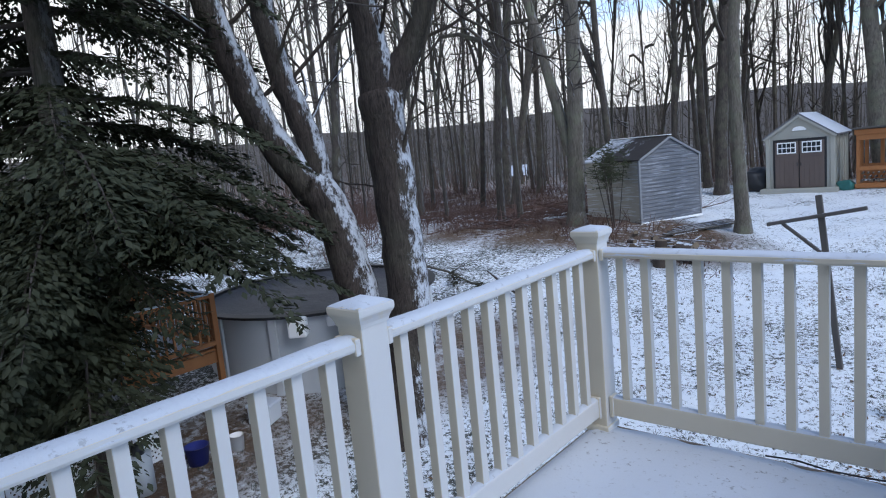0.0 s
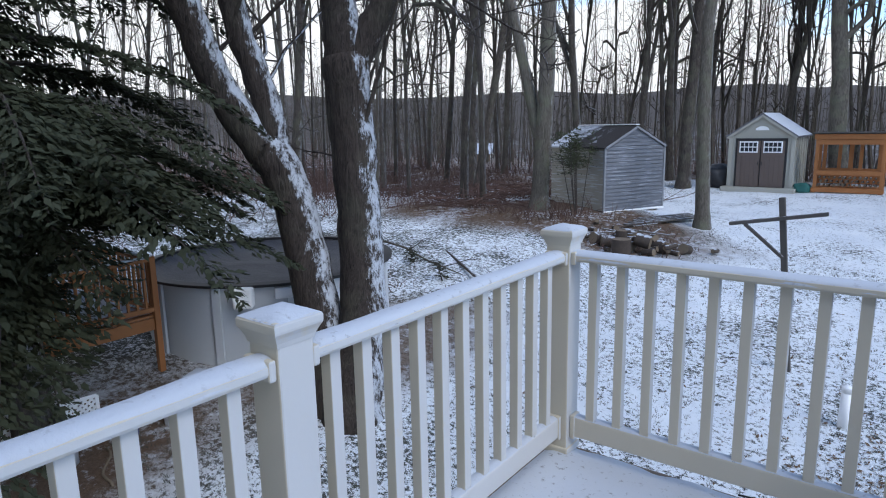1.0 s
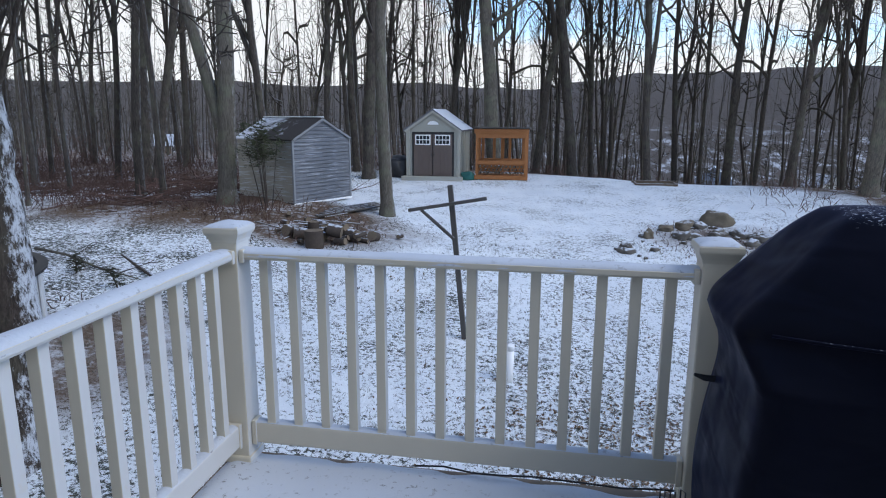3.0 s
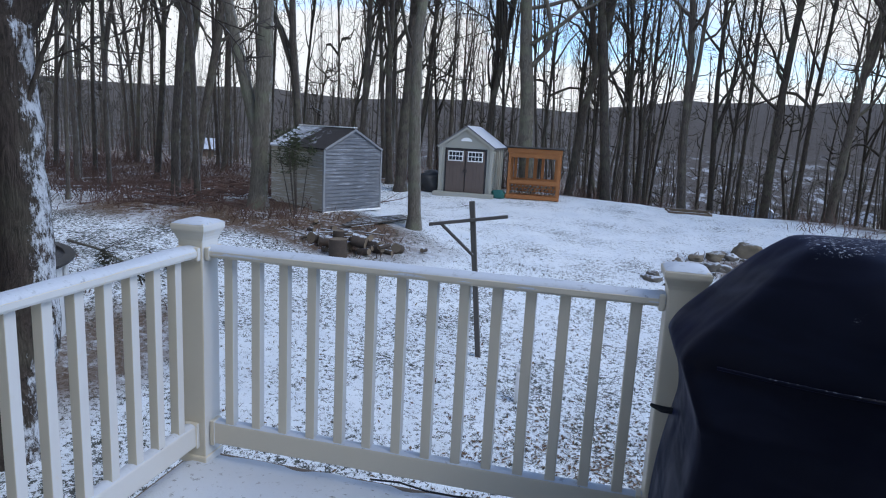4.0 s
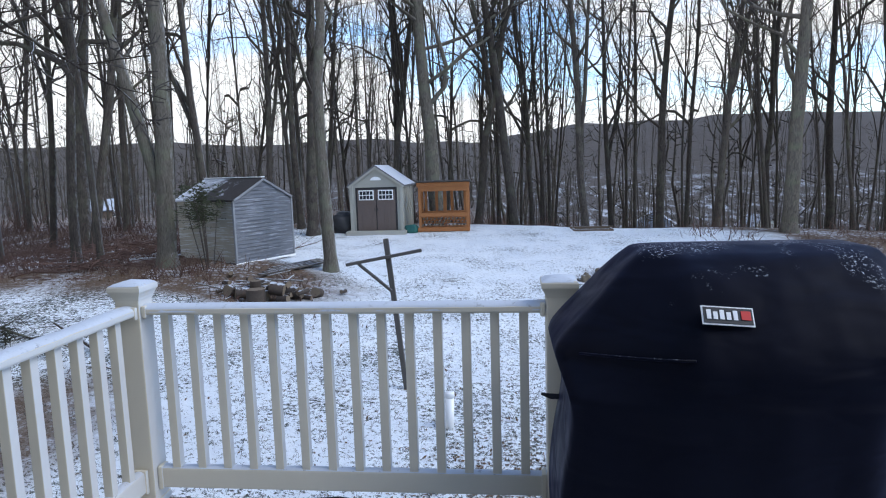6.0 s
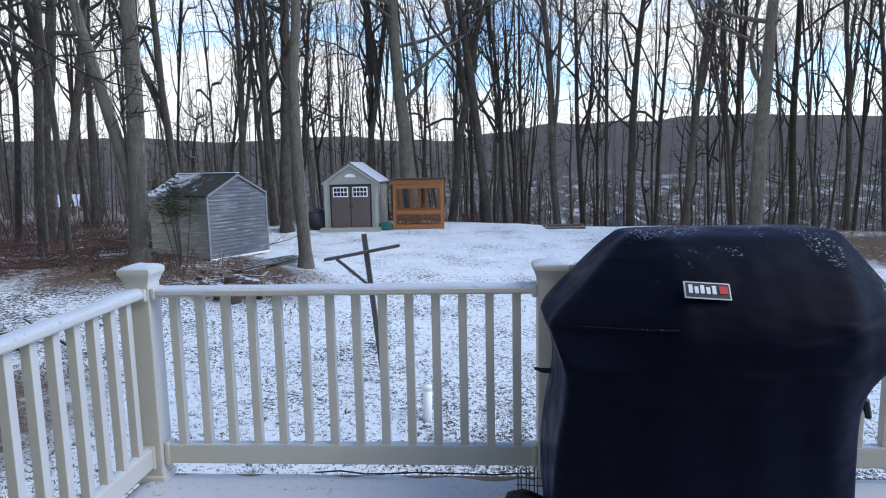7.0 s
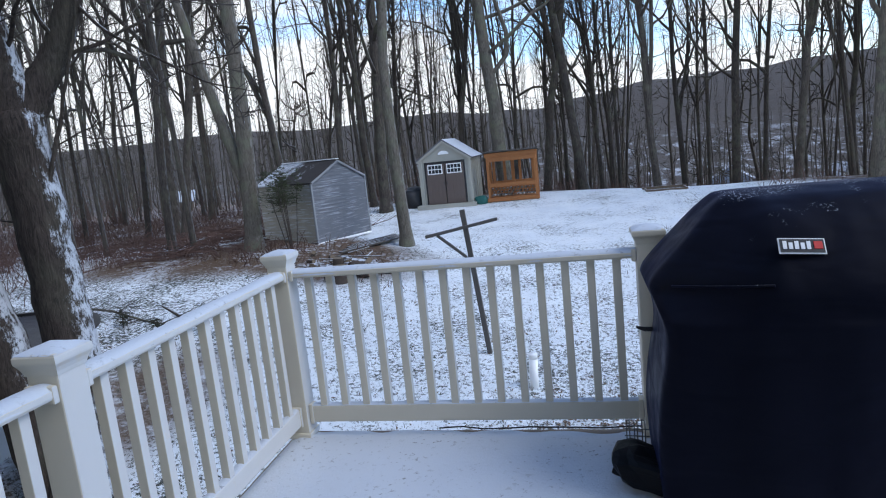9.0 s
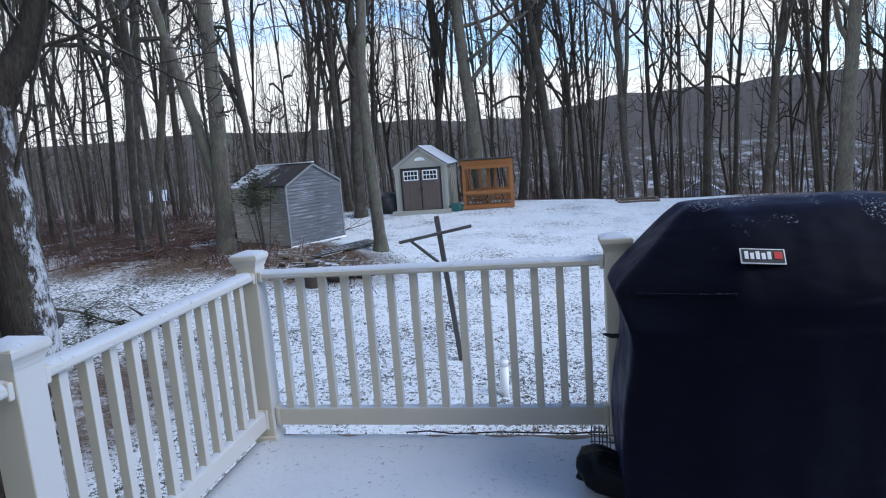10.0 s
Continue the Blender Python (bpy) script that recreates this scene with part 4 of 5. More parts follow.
# ---- firewood shelter ----
def wood_shelter():
    gz = ground_z(-1.4, 27.4)
    root = empty("firewood_shelter", pose(-1.42, 27.2, gz), "orange cedar firewood shelter with a slatted back", "wood shelter")
    w, d, h = 2.36, 0.95, 2.24
    for sx in (-1, 1):
        for y in (0.05, d):
            part("post", box((0.12, 0.10, h), (sx * (w / 2 - 0.06), y, h / 2), 0.008), M_CEDAR, root)
        for z in (0.18, 0.78, 1.95):
            part("side_rail", box((0.04, d - 0.1, 0.12), (sx * (w / 2 - 0.06), d / 2, z), 0.006), M_CEDAR, root)
    part("roof", box((w + 0.22, d + 0.40, 0.06), (0, d / 2, h + 0.10), 0.01, turn=pose(0, 0, 0, -4, 0, 0)), M_OLDWOOD, root)
    part("fascia", box((w + 0.12, 0.05, 0.20), (0, -0.03, h - 0.02), 0.008), M_CEDAR, root)
    part("header_beam", box((w - 0.02, 0.06, 0.20), (0, 0.02, h - 0.23), 0.008), M_CEDAR, root)
    part("sill_beam", box((w + 0.1, 0.12, 0.17), (0, 0.0, 0.11), 0.01), M_CEDAR, root)
    part("mid_rail", box((w - 0.2, 0.05, 0.17), (0, 0.0, 0.80), 0.006), M_CEDAR, root)
    part("floor_rack", box((w - 0.1, d, 0.06), (0, d / 2, 0.19), 0.005), M_CEDAR, root)
    part("centre_post", box((0.16, 0.08, h - 0.2), (-0.02, d, h / 2), 0.006), M_CEDAR, root)
    for x in (-0.95, -0.42, 0.32, 0.95):
        part("back_slat", box((0.13, 0.03, 1.25), (x, d + 0.02, 1.42), 0.004), M_CEDAR, root)
    part("back_rail", box((w - 0.1, 0.04, 0.26), (0, d + 0.05, h - 0.2), 0.004), M_CEDAR, root)
    part("back_rail", box((w - 0.1, 0.04, 0.62), (0, d + 0.05, 0.62), 0.004), M_CEDAR, root)
    return root, gz


_, SHZ = wood_shelter()
random.seed(21)
billet = log("firewood", 0.082, 0.42, None, 40, "split firewood billet stacked end-on under the shelter", "firewood", "stacked firewood")
first = True
for j in range(3):
    for i in range(12):
        m = pose(-2.42 + 0.176 * i + (0.08 if j % 2 else 0) + random.uniform(-0.015, 0.015), 27.47 + random.uniform(-0.05, 0.05), SHZ + 0.30 + j * 0.148, random.uniform(0, 360), 0, 90 + random.uniform(-8, 8)) @ Matrix.Scale(random.uniform(0.6, 1.08), 4)
        if first:
            billet.matrix_basis, first = m, False
        else:
            copy_thing(billet, m)

tarp = tagged(part("tarp", stone(0.65, 0.7, 0.55, 31), M_BLACKISH, None, "dark crumpled tarpaulin beside the tan shed", True), category="tarp")
tarp.matrix_basis = pose(-6.55, 27.9, ground_z(-6.55, 27.9) + 0.35)
bin_ = tagged(part("planter", stone(0.28, 0.26, 0.22, 33), M_TEAL, None, "small teal plastic tub between shed and shelter", True), category="tub")
bin_.matrix_basis = pose(-2.95, 27.3, ground_z(-2.95, 27.3) + 0.14)


# ---- far houses seen through the trees ----
def far_house(x, y, turn, w, d, eave, peak, wall_mat, label):
    root = empty("far_house", pose(x, y, ground_z(x, y) - 0.2, 0, 0, turn), label, "house")
    part("wall_shell", gable_mesh(w, d, eave, peak, 0, d), wall_mat, root)
    for s in (-1, 1):
        roof_slab(w, -0.3, d + 0.3, eave, peak, s, 0.35, 0.16, "roof", M_TANROOF, root)
    for k in range(3):
        win = part("window", box((1.0, 0.08, min(1.3, eave * 0.6)), (w * (k - 1) * 0.29, -0.03, eave * 0.55), 0.02), M_WHITE, root, "white-framed window")
        part("pane", box((0.8, 0.05, min(1.1, eave * 0.5)), (w * (k - 1) * 0.29, -0.07, eave * 0.55), 0.01), M_GLASS, win)
    return root


far_house(-50.5, 77, 118, 4, 3.6, 1.4, 2.6, M_TAB, "brown far house with a snowy roof behind the woods")
far_house(40, 172, -12, 9, 8, 5.0, 8.0, M_HOUSEBLUE, "blue-grey far house with a snowy roof in the valley")
far_house(66, 165, 10, 8, 8, 5.0, 8.0, M_HOUSE, "small pale far house with a snowy roof in the valley")


# ---- pool and its deck ----
def pool():
    cx, cy, r, h = -9.3, 5.5, 2.35, 1.32
    gz = ground_z(cx + 1.2, cy - 1.2)
    root = empty("pool", pose(cx, cy, gz), "round above-ground pool with pale wall and dark winter cover", "pool")
    n = 40
    V, F = [], []
    tube(V, F, [(0, 0, -0.3), (0, 0, h)], [r, r], n, cap=False)
    raw("wall", V, F, M_POOL, root, "", True)
    V, F = [], []
    for rr, z in ((r - 0.04, h + 0.0), (r + 0.11, h + 0.0), (r + 0.12, h + 0.05), (r - 0.05, h + 0.06)):
        V += [(rr * math.cos(2 * math.pi * k / n), rr * math.sin(2 * math.pi * k / n), z) for k in range(n)]
    for a in range(4):
        b = (a + 1) % 4
        F += [(a * n + k, a * n + (k + 1) % n, b * n + (k + 1) % n, b * n + k) for k in range(n)]
    raw("rim", V, F, M_BLACKISH, root, "dark top rail")
    V, F = [(0, 0, h - 0.12)], []
    for q in range(1, 9):
        for k in range(n):
            a = 2 * math.pi * k / n
            x, y = r * q / 8 * 0.99 * math.cos(a), r * q / 8 * 0.99 * math.sin(a)
            V.append((x, y, h - 0.12 + 0.12 * (q / 8) ** 6 + 0.03 * noise.noise((x * 2, y * 2, 1))))
    F += [(0, 1 + k, 1 + (k + 1) % n) for k in range(n)]
    for q in range(7):
        F += [(1 + q * n + k, 1 + (q + 1) * n + k, 1 + (q + 1) * n + (k + 1) % n, 1 + q * n + (k + 1) % n) for k in range(n)]
    raw("winter_cover", V, F, M_COVER, root, "sagging dark cover", True)
    for k in range(12):
        a = 2 * math.pi * k / 12
        up = part("upright", box((0.05, 0.15, h + 0.3), (r + 0.03, 0, h / 2 - 0.15), 0.01), M_POOL, root)
        up.matrix_basis = pose(0, 0, 0, 0, 0, math.degrees(a))
    sk = part("skimmer", box((0.26, 0.32, 0.34), (r + 0.16, 0, h - 0.14), 0.03), M_WHITE, root, "white skimmer box")
    sk.matrix_basis = pose(0, 0, 0, 0, 0, -48)
    sk = part("return_fitting", box((0.12, 0.30, 0.18), (r + 0.08, 0, h - 0.12), 0.02), M_WHITE, root, "white fitting")
    sk.matrix_basis = pose(0, 0, 0, 0, 0, -33)
    return root


pool()


def pool_deck():
    x0, x1, y0, y1 = -11.9, -8.8, -1.6, 2.75
    gz = ground_z(-8, 0)
    top = -1.56
    root = empty("pool_deck", pose(0, 0, 0), "orange cedar pool deck with baluster railing and snowy boards", "pool deck")
    plank = part("board", box((0.14, y1 - y0, 0.04), bevel=0.005), M_CEDAR, root)
    plank.matrix_basis = pose(x0 + 0.07, (y0 + y1) / 2, top)
    for i in range(1, 21):
        share("board", plank, pose(x0 + 0.07 + 0.148 * i, (y0 + y1) / 2, top), root)
    part("fascia", box((0.04, y1 - y0, 0.2), (x1 - 0.01, (y0 + y1) / 2, top - 0.13)), M_CEDAR, root)
    part("fascia", box((x1 - x0, 0.04, 0.2), ((x0 + x1) / 2, y0 + 0.01, top - 0.13)), M_CEDAR, root)
    for x, y in ((x0, y0), (x1, y0), (x1, y1), (x0, y1), (x1, (y0 + y1) / 2)):
        zb = ground_z(x, y) - 0.1
        part("post", box((0.10, 0.10, top + 1.0 - zb), (x, y, (top + 1.0 + zb) / 2), 0.008), M_CEDAR, root)
    for (ax, ay), (bx, by) in (((x1, y0), (x1, y1)), ((x0, y0), (x0, y1)), ((x0, y1), (x1, y1))):
        c, L = ((ax + bx) / 2, (ay + by) / 2), math.hypot(bx - ax, by - ay)
        a = math.degrees(math.atan2(by - ay, bx - ax))
        for z, hh in ((top + 0.95, 0.05), (top + 0.12, 0.08)):
            ob = part("rail", box((L, 0.09, hh), bevel=0.006), M_CEDAR, root)
            ob.matrix_basis = pose(c[0], c[1], z, 0, 0, a)
        part("rail_snow", box((L, 0.085, 0.03), bevel=0.012), M_SNOW, root, "snow on the rail").matrix_basis = pose(c[0], c[1], top + 0.992, 0, 0, a)
        n = int(L / 0.15)
        bal = part("baluster", box((0.04, 0.04, 0.80), bevel=0.003), M_CEDAR, root)
        for k in range(1, n):
            m = pose(ax + (bx - ax) * k / n, ay + (by - ay) * k / n, top + 0.52)
            if k == 1:
                bal.matrix_basis = m
            else:
                share("baluster", bal, m, root)
    V = []
    n, mm = 24, 30
    for j in range(mm + 1):
        for i in range(n + 1):
            V.append((x0 + 0.08 + (x1 - x0 - 0.16) * i / n, y0 + 0.06 + (y1 - y0 - 0.12) * j / mm, top + 0.032 + 0.012 * noise.noise((i * 0.4, j * 0.4, 3))))
    raw("deck_snow", V, [(j * (n + 1) + i, j * (n + 1) + i + 1, (j + 1) * (n + 1) + i + 1, (j + 1) * (n + 1) + i) for j in range(mm) for i in range(n)], M_SNOW, root, "snow on the boards", True)
    return root


pool_deck()


def lattice(m, w, h):
    root = empty("lattice_panel", m, "white diagonal lattice panel with a plain frame, standing on the ground", "lattice", "lattice skirting")
    step = 0.085
    for sgn, yy in ((1, -0.006), (-1, 0.006)):
        k = -h
        while k < w:
            # a strip from bottom to top at 45 degrees, clipped to the panel
            a = max(0.0, k)
            b = min(w, k + h)
            if b - a > 0.02:
                za, zb = (a - k, b - k)
                if sgn < 0:
                    za, zb = h - za, h - zb
                t = 0.017
                V = []
                for x, z in ((a, za), (b, zb)):
                    for dy in (-0.004, 0.004):
                        V += [(x - t * 0.7, yy + dy, z + t * 0.7 * sgn), (x + t * 0.7, yy + dy, z - t * 0.7 * sgn)]
                raw("strip", V, [(0, 1, 5, 4), (2, 6, 7, 3), (0, 4, 6, 2), (1, 3, 7, 5)], M_WHITE, root)
            k += step
    for s, c in (((w, 0.03, 0.05), (w / 2, 0, 0.02)), ((w, 0.03, 0.05), (w / 2, 0, h)), ((0.05, 0.03, h), (0.0, 0, h / 2)), ((0.05, 0.03, h), (w, 0, h / 2))):
        part("frame", box(s, c, 0.004), M_WHITE, root)
    return root


lattice(pose(-8.30, -0.75, ground_z(-8.3, -0.75) - 0.05, 0, 0, 80), 1.30, 0.72)
lattice(pose(-8.10, 0.80, ground_z(-8.1, 0.8), 0, 0, 84), 0.55, 0.50)


def tub(name, r0, r1, h, mat, label, category, n=24):
    """A round tub with a rolled lip and an inside."""
    V, F = [], []
    rings = [(r0 * 0.2, 0.0), (r0, 0.0), (r1, h), (r1 * 1.06, h), (r1 * 1.06, h - 0.03), (r1 * 1.0, h - 0.035)]
    for r, z in rings[:4]:
        V += [(r * math.cos(2 * math.pi * k / n), r * math.sin(2 * math.pi * k / n), z) for k in range(n)]
    V += [(r1 * 0.93 * math.cos(2 * math.pi * k / n), r1 * 0.93 * math.sin(2 * math.pi * k / n), h) for k in range(n)]
    V += [(r0 * 0.9 * math.cos(2 * math.pi * k / n), r0 * 0.9 * math.sin(2 * math.pi * k / n), h * 0.3) for k in range(n)]
    for a in range(5):
        F += [(a * n + k, a * n + (k + 1) % n, (a + 1) * n + (k + 1) % n, (a + 1) * n + k) for k in range(n)]
    F.append(tuple(5 * n + k for k in range(n)))
    return tagged(raw(name, V, F, mat, None, label, True), category=category)


tub("bucket", 0.14, 0.18, 0.28, M_BLUE, "blue plastic tub standing by the lattice", "tub").matrix_basis = pose(-7.45, 1.45, ground_z(-7.45, 1.45))
tub("pail", 0.09, 0.11, 0.24, M_WHITE, "white plastic pail on the bare ground", "pail").matrix_basis = pose(-7.25, 2.0, ground_z(-7.25, 2.0))
filt = empty("pump_filter", pose(-7.45, 0.62, ground_z(-7.45, 0.62)), "pale pool pump filter tank with a dark valve head", "pump")
rod("tank", [(0, 0, -0.02), (0, 0, 0.5), (0, 0, 0.56)], 0.16, M_POOL, filt, n=20)
rod("valve", [(0, 0, 0.54), (0, 0, 0.70)], 0.08, M_BLACKISH, filt, n=12)
chest = empty("storage_box", pose(-7.6, 2.75, ground_z(-7.6, 2.75), 0, 0, 25), "white storage box with a lid, dusted with snow", "storage box")
part("body", box((0.42, 0.36, 0.28), (0, 0, 0.14), 0.02), M_POOL, chest)
part("lid", box((0.46, 0.40, 0.06), (0, 0, 0.31), 0.02), M_SNOW, chest, "snow-covered lid")
tagged(rod("hose", [(-7.35 + 0.11 * i, 1.1 - 0.05 * i + 0.06 * math.sin(i), ground_z(-7.35 + 0.11 * i, 1.1 - 0.05 * i) + 0.03) for i in range(9)], 0.018, M_CUT, None, "pale garden hose on the bare ground"), category="hose")


# ---- trees ----
class Wood:
    """Grows limbs into two lists: thick wood and thin twigs."""

    def __init__(self, seed):
        self.r = random.Random(seed)
        self.trunk, self.crown = ([], []), ([], [])

    def limb(self, p, d, length, r, level, tips, sides, kids, up=0.12, wander=0.14, start=0.3):
        rnd = self.r
        n = (10, 7, 4, 2, 2)[level]
        pts, rads = [Vector(p)], [r]
        d = Vector(d).normalized()
        for i in range(n):
            j = Vector((rnd.gauss(0, 1), rnd.gauss(0, 1), rnd.gauss(0, 0.6))) * wander
            d = (d + j + Vector((0, 0, up))).normalized()
            pts.append(pts[-1] + d * length / n)
            rads.append(max(0.009, r * (1 - (i + 1) / n * (0.82 if level else 0.72))))
        store = self.trunk if level < 2 else self.crown
        tube(store[0], store[1], pts, rads, sides[level], cap=False)
        if level >= tips:
            return pts
        for k in range(kids[level]):
            t = start + (1 - start) * (k + rnd.random()) / kids[level]
            f = t * n
            i = min(int(f), n - 1)
            q = pts[i].lerp(pts[i + 1], f - i)
            dd = (pts[i + 1] - pts[i]).normalized()
            az = rnd.uniform(0, 2 * math.pi)
            u = dd.orthogonal().normalized()
            u = Matrix.Rotation(az, 3, dd) @ u
            spread = rnd.uniform(0.6, 1.25)
            nd = dd * math.cos(spread) + u * math.sin(spread)
            rr = rads[i] + (rads[i + 1] - rads[i]) * (f - i)
            self.limb(q, nd, length * (rnd.uniform(0.2, 0.42) if level == 0 else rnd.uniform(0.4, 0.7)) * (1.15 - 0.5 * t), rr * rnd.uniform(0.42, 0.62), level + 1, tips, sides, kids, 0.20 if level == 0 else 0.08, 0.34, 0.25)
        return pts

    def make(self, name, m, mat, label, category="tree", group=""):
        root = empty(name, m, label, category, group)
        raw("trunk", *self.trunk, mat, root, "", True)
        if self.crown[0]:
            raw("crown", *self.crown, M_TWIG, root, "bare brown twigs")
        return root


def bare_tree(seed, height, r, mat, fork=0.0, kids=(14, 6, 4, 0), start=0.26, lean=0.0):
    w = Wood(seed)
    sides = (9, 5, 3, 3, 3)
    base = Vector((0, 0, -0.4))
    # flare at the foot
    tube(w.trunk[0], w.trunk[1], [(0, 0, -0.4), (0, 0, 0.12), (0, 0, 0.5)], [r * 1.55, r * 1.25, r * 1.0], 9, cap=False)
    line = w.limb((0, 0, 0.3), (lean, 0, 1), height, r, 0, 3, sides, kids, 0.05, 0.042, start)
    if fork:
        d = Vector((w.r.uniform(-0.5, 0.5), w.r.uniform(-0.5, 0.5), 1))
        f = fork * 10
        w.limb(line[int(f)].lerp(line[int(f) + 1], f % 1), d, height * 0.7, r * 0.6, 0, 3, sides, (8, 5, 4, 0), 0.05, 0.05, 0.25)
    return w


LABEL_T = "tall bare winter tree with brown bark at the wood's edge"
PROTO = []
for s, h, fk in ((1, 22, 0), (2, 20, 0.32), (3, 24, 0.15), (4, 19, 0.22), (5, 21, 0), (6, 18, 0.4), (7, 23, 0.28)):
    PROTO.append(bare_tree(100 + s, h, 0.24, M_BARK, fk).make("bare_tree", pose(0, 0, -500), M_BARK, LABEL_T, "tree", "bare woodland trees"))
LIGHT = []
for s, h, fk in ((11, 20, 0), (12, 18, 0.35), (13, 22, 0), (14, 17, 0.25)):
    LIGHT.append(bare_tree(200 + s, h, 0.24, M_BARK, fk, (10, 5, 3, 0)).make("bare_tree", pose(0, 0, -500), M_BARK, "slim bare winter tree standing back in the woods", "tree", "bare woodland trees"))
PALE = bare_tree(131, 21, 0.24, M_BARK_PALE, 0).make("bare_tree", pose(0, 0, -500), M_BARK_PALE, "tall bare tree with pale grey-brown bark at the wood's edge", "tree", "bare woodland trees")

USED = set()


def plant_tree(proto, x, y, diam, lean=0.0, turn=0.0, hs=1.0):
    k = diam / 0.48
    m = pose(x, y, ground_z(x, y), 0, math.degrees(math.atan(lean)), 0) @ pose(0, 0, 0, 0, 0, turn) @ Matrix.Diagonal((k, k, hs, 1))
    if proto.name not in USED:
        USED.add(proto.name)
        proto.matrix_basis = m
    else:
        copy_thing(proto, m)


# trees that stand out: x, y, diameter, lean
KNOWN = [(-7.7, 27.1, 0.72, 0.01), (-8.9, 29.0, 0.48, -0.01), (-10.5, 29.3, 0.45, 0.02), (-11.1, 23.6, 0.45, -0.11), (-11.1, 35.5, 0.4, 0.0), (-4.7, 35.0, 0.5, -0.01),
         (-0.1, 33.5, 0.6, 0.07), (1.9, 31.5, 0.55, -0.09), (3.2, 39.5, 0.4, -0.045), (5.5, 30.3, 0.62, -0.058), (7.4, 34.1, 0.52, -0.02), (11.4, 34.2, 0.5, 0.06),
         (11.8, 30.0, 0.58, 0.0), (16.7, 36.7, 0.45, -0.03), (20.5, 37.2, 0.5, 0.01), (21.1, 32.5, 0.5, -0.05), (23.7, 33.3, 0.48, -0.08), (20.4, 25.9, 0.52, 0.02),
         (-22.7, 24.5, 0.42, 0.05), (-25.0, 30.4, 0.4, 0.05), (-17.1, 23.8, 0.7, -0.01), (-15.7, 22.3, 0.4, 0.19), (-22.4, 34.6, 0.42, 0.0), (-22.1, 16.4, 0.42, 0.01),
         (-26.1, 20.9, 0.36, -0.01), (-13.6, 18.3, 0.62, 0.06), (-12.4, 17.9, 0.34, 0.02), (-19.0, 24.3, 0.36, 0.08), (-18.6, 29.4, 0.4, 0.08)]
random.seed(3)
for i, (x, y, dm, ln) in enumerate(KNOWN):
    plant_tree(PROTO[i % 7], x, y, dm * 0.82, ln, random.uniform(0, 360), random.uniform(0.9, 1.1))
plant_tree(PALE, -2.0, 30.3, 0.80, -0.02, 40)
plant_tree(PALE, 13.6, 26.1, 0.38, 0.01, 150)
plant_tree(PALE, 18.4, 21.5, 0.38, 0.03, 250, 0.9)
placed = [(x, y) for x, y, *_ in KNOWN] + [(-2.0, 30.3), (13.6, 26.1), (16.4, 18.9)]


def scatter(number, x0, x1, y0, y1, gap, kinds, sizes, keep=None):
    """Random trees in a stretch of the woods, none too close to another."""
    done = tries = 0
    while done < number and tries < number * 40:
        tries += 1
        x, y = random.uniform(x0, x1), random.uniform(y0, y1)
        if (keep and not keep(x, y)) or min((x - a) ** 2 + (y - b) ** 2 for a, b in placed) < gap * gap:
            continue
        placed.append((x, y))
        plant_tree(random.choice(kinds), x, y, random.choice(sizes), random.gauss(0, 0.05), random.uniform(0, 360), random.uniform(0.75, 1.1))
        done += 1


SIZES = (0.11, 0.14, 0.17, 0.2, 0.25, 0.32)
scatter(10, -9, 5, 32.5, 42, 1.1, PROTO, (0.17, 0.22, 0.3))
scatter(10, -16, -3, 31, 42, 1.1, PROTO, (0.17, 0.22, 0.3, 0.38))
scatter(11, 2, 20, 31.5, 42, 1.1, PROTO, (0.17, 0.22, 0.3, 0.38))
scatter(34, -32, 40, 30, 40, 1.5, PROTO, SIZES, lambda x, y: not (-8 < x < 8 and y < 32))
scatter(42, -36, 45, 38, 50, 1.6, LIGHT, SIZES)
scatter(66, -55, 65, 46, 85, 2.0, LIGHT, SIZES)
scatter(26, -34, -15, 10, 30, 2.2, PROTO, SIZES)
scatter(24, -62, -22, -4, 46, 2.6, LIGHT, SIZES)
scatter(14, 20, 45, 16, 32, 2.2, PROTO, SIZES)

# far woods: slim trunks with a few limbs, too many to count
rnd = random.Random(8)
V, F = [], []
for i in range(1400):
    y = rnd.uniform(42, 150)
    x = rnd.uniform(-1, 1) * (20 + y * 0.85)
    if i % 3 == 0:
        y = rnd.uniform(0, 90)
        x = -rnd.uniform(62, 150)
    z = ground_z(x, y)
    h, r = rnd.uniform(6, 19), rnd.choice((0.035, 0.05, 0.07, 0.10, 0.14))
    lx, ly = rnd.gauss(0, 0.05), rnd.gauss(0, 0.05)
    pts = [Vector((x + lx * h * t + rnd.gauss(0, 0.16), y + ly * h * t, z - 0.3 + h * t)) for t in (0, 0.25, 0.5, 0.75, 1)]
    tube(V, F, pts, [r * 1.2, r, r * 0.8, r * 0.5, 0.02], 4, cap=False)
    for k in range(10):
        t = rnd.uniform(0.28, 0.97)
        p = Vector((x + lx * h * t, y + ly * h * t, z + h * t))
        out = Vector((rnd.gauss(0, 1), rnd.gauss(0, 1), rnd.uniform(0.1, 0.9))).normalized()
        L = rnd.uniform(1.0, 3.2) * (1.2 - t * 0.7)
        q = p + out * L * 0.45
        e = q + (out + Vector((rnd.gauss(0, 0.4), rnd.gauss(0, 0.4), 0.7))).normalized() * L * 0.55
        tube(V, F, [p, q, e], [r * 0.5, r * 0.34, 0.02], 3, cap=False)
        for a in (q, q.lerp(e, 0.5)):
            tw = Vector((rnd.gauss(0, 1), rnd.gauss(0, 1), rnd.uniform(-0.1, 1))).normalized() * L * 0.4
            tube(V, F, [a, a + tw], [r * 0.24, 0.015], 3, cap=False)
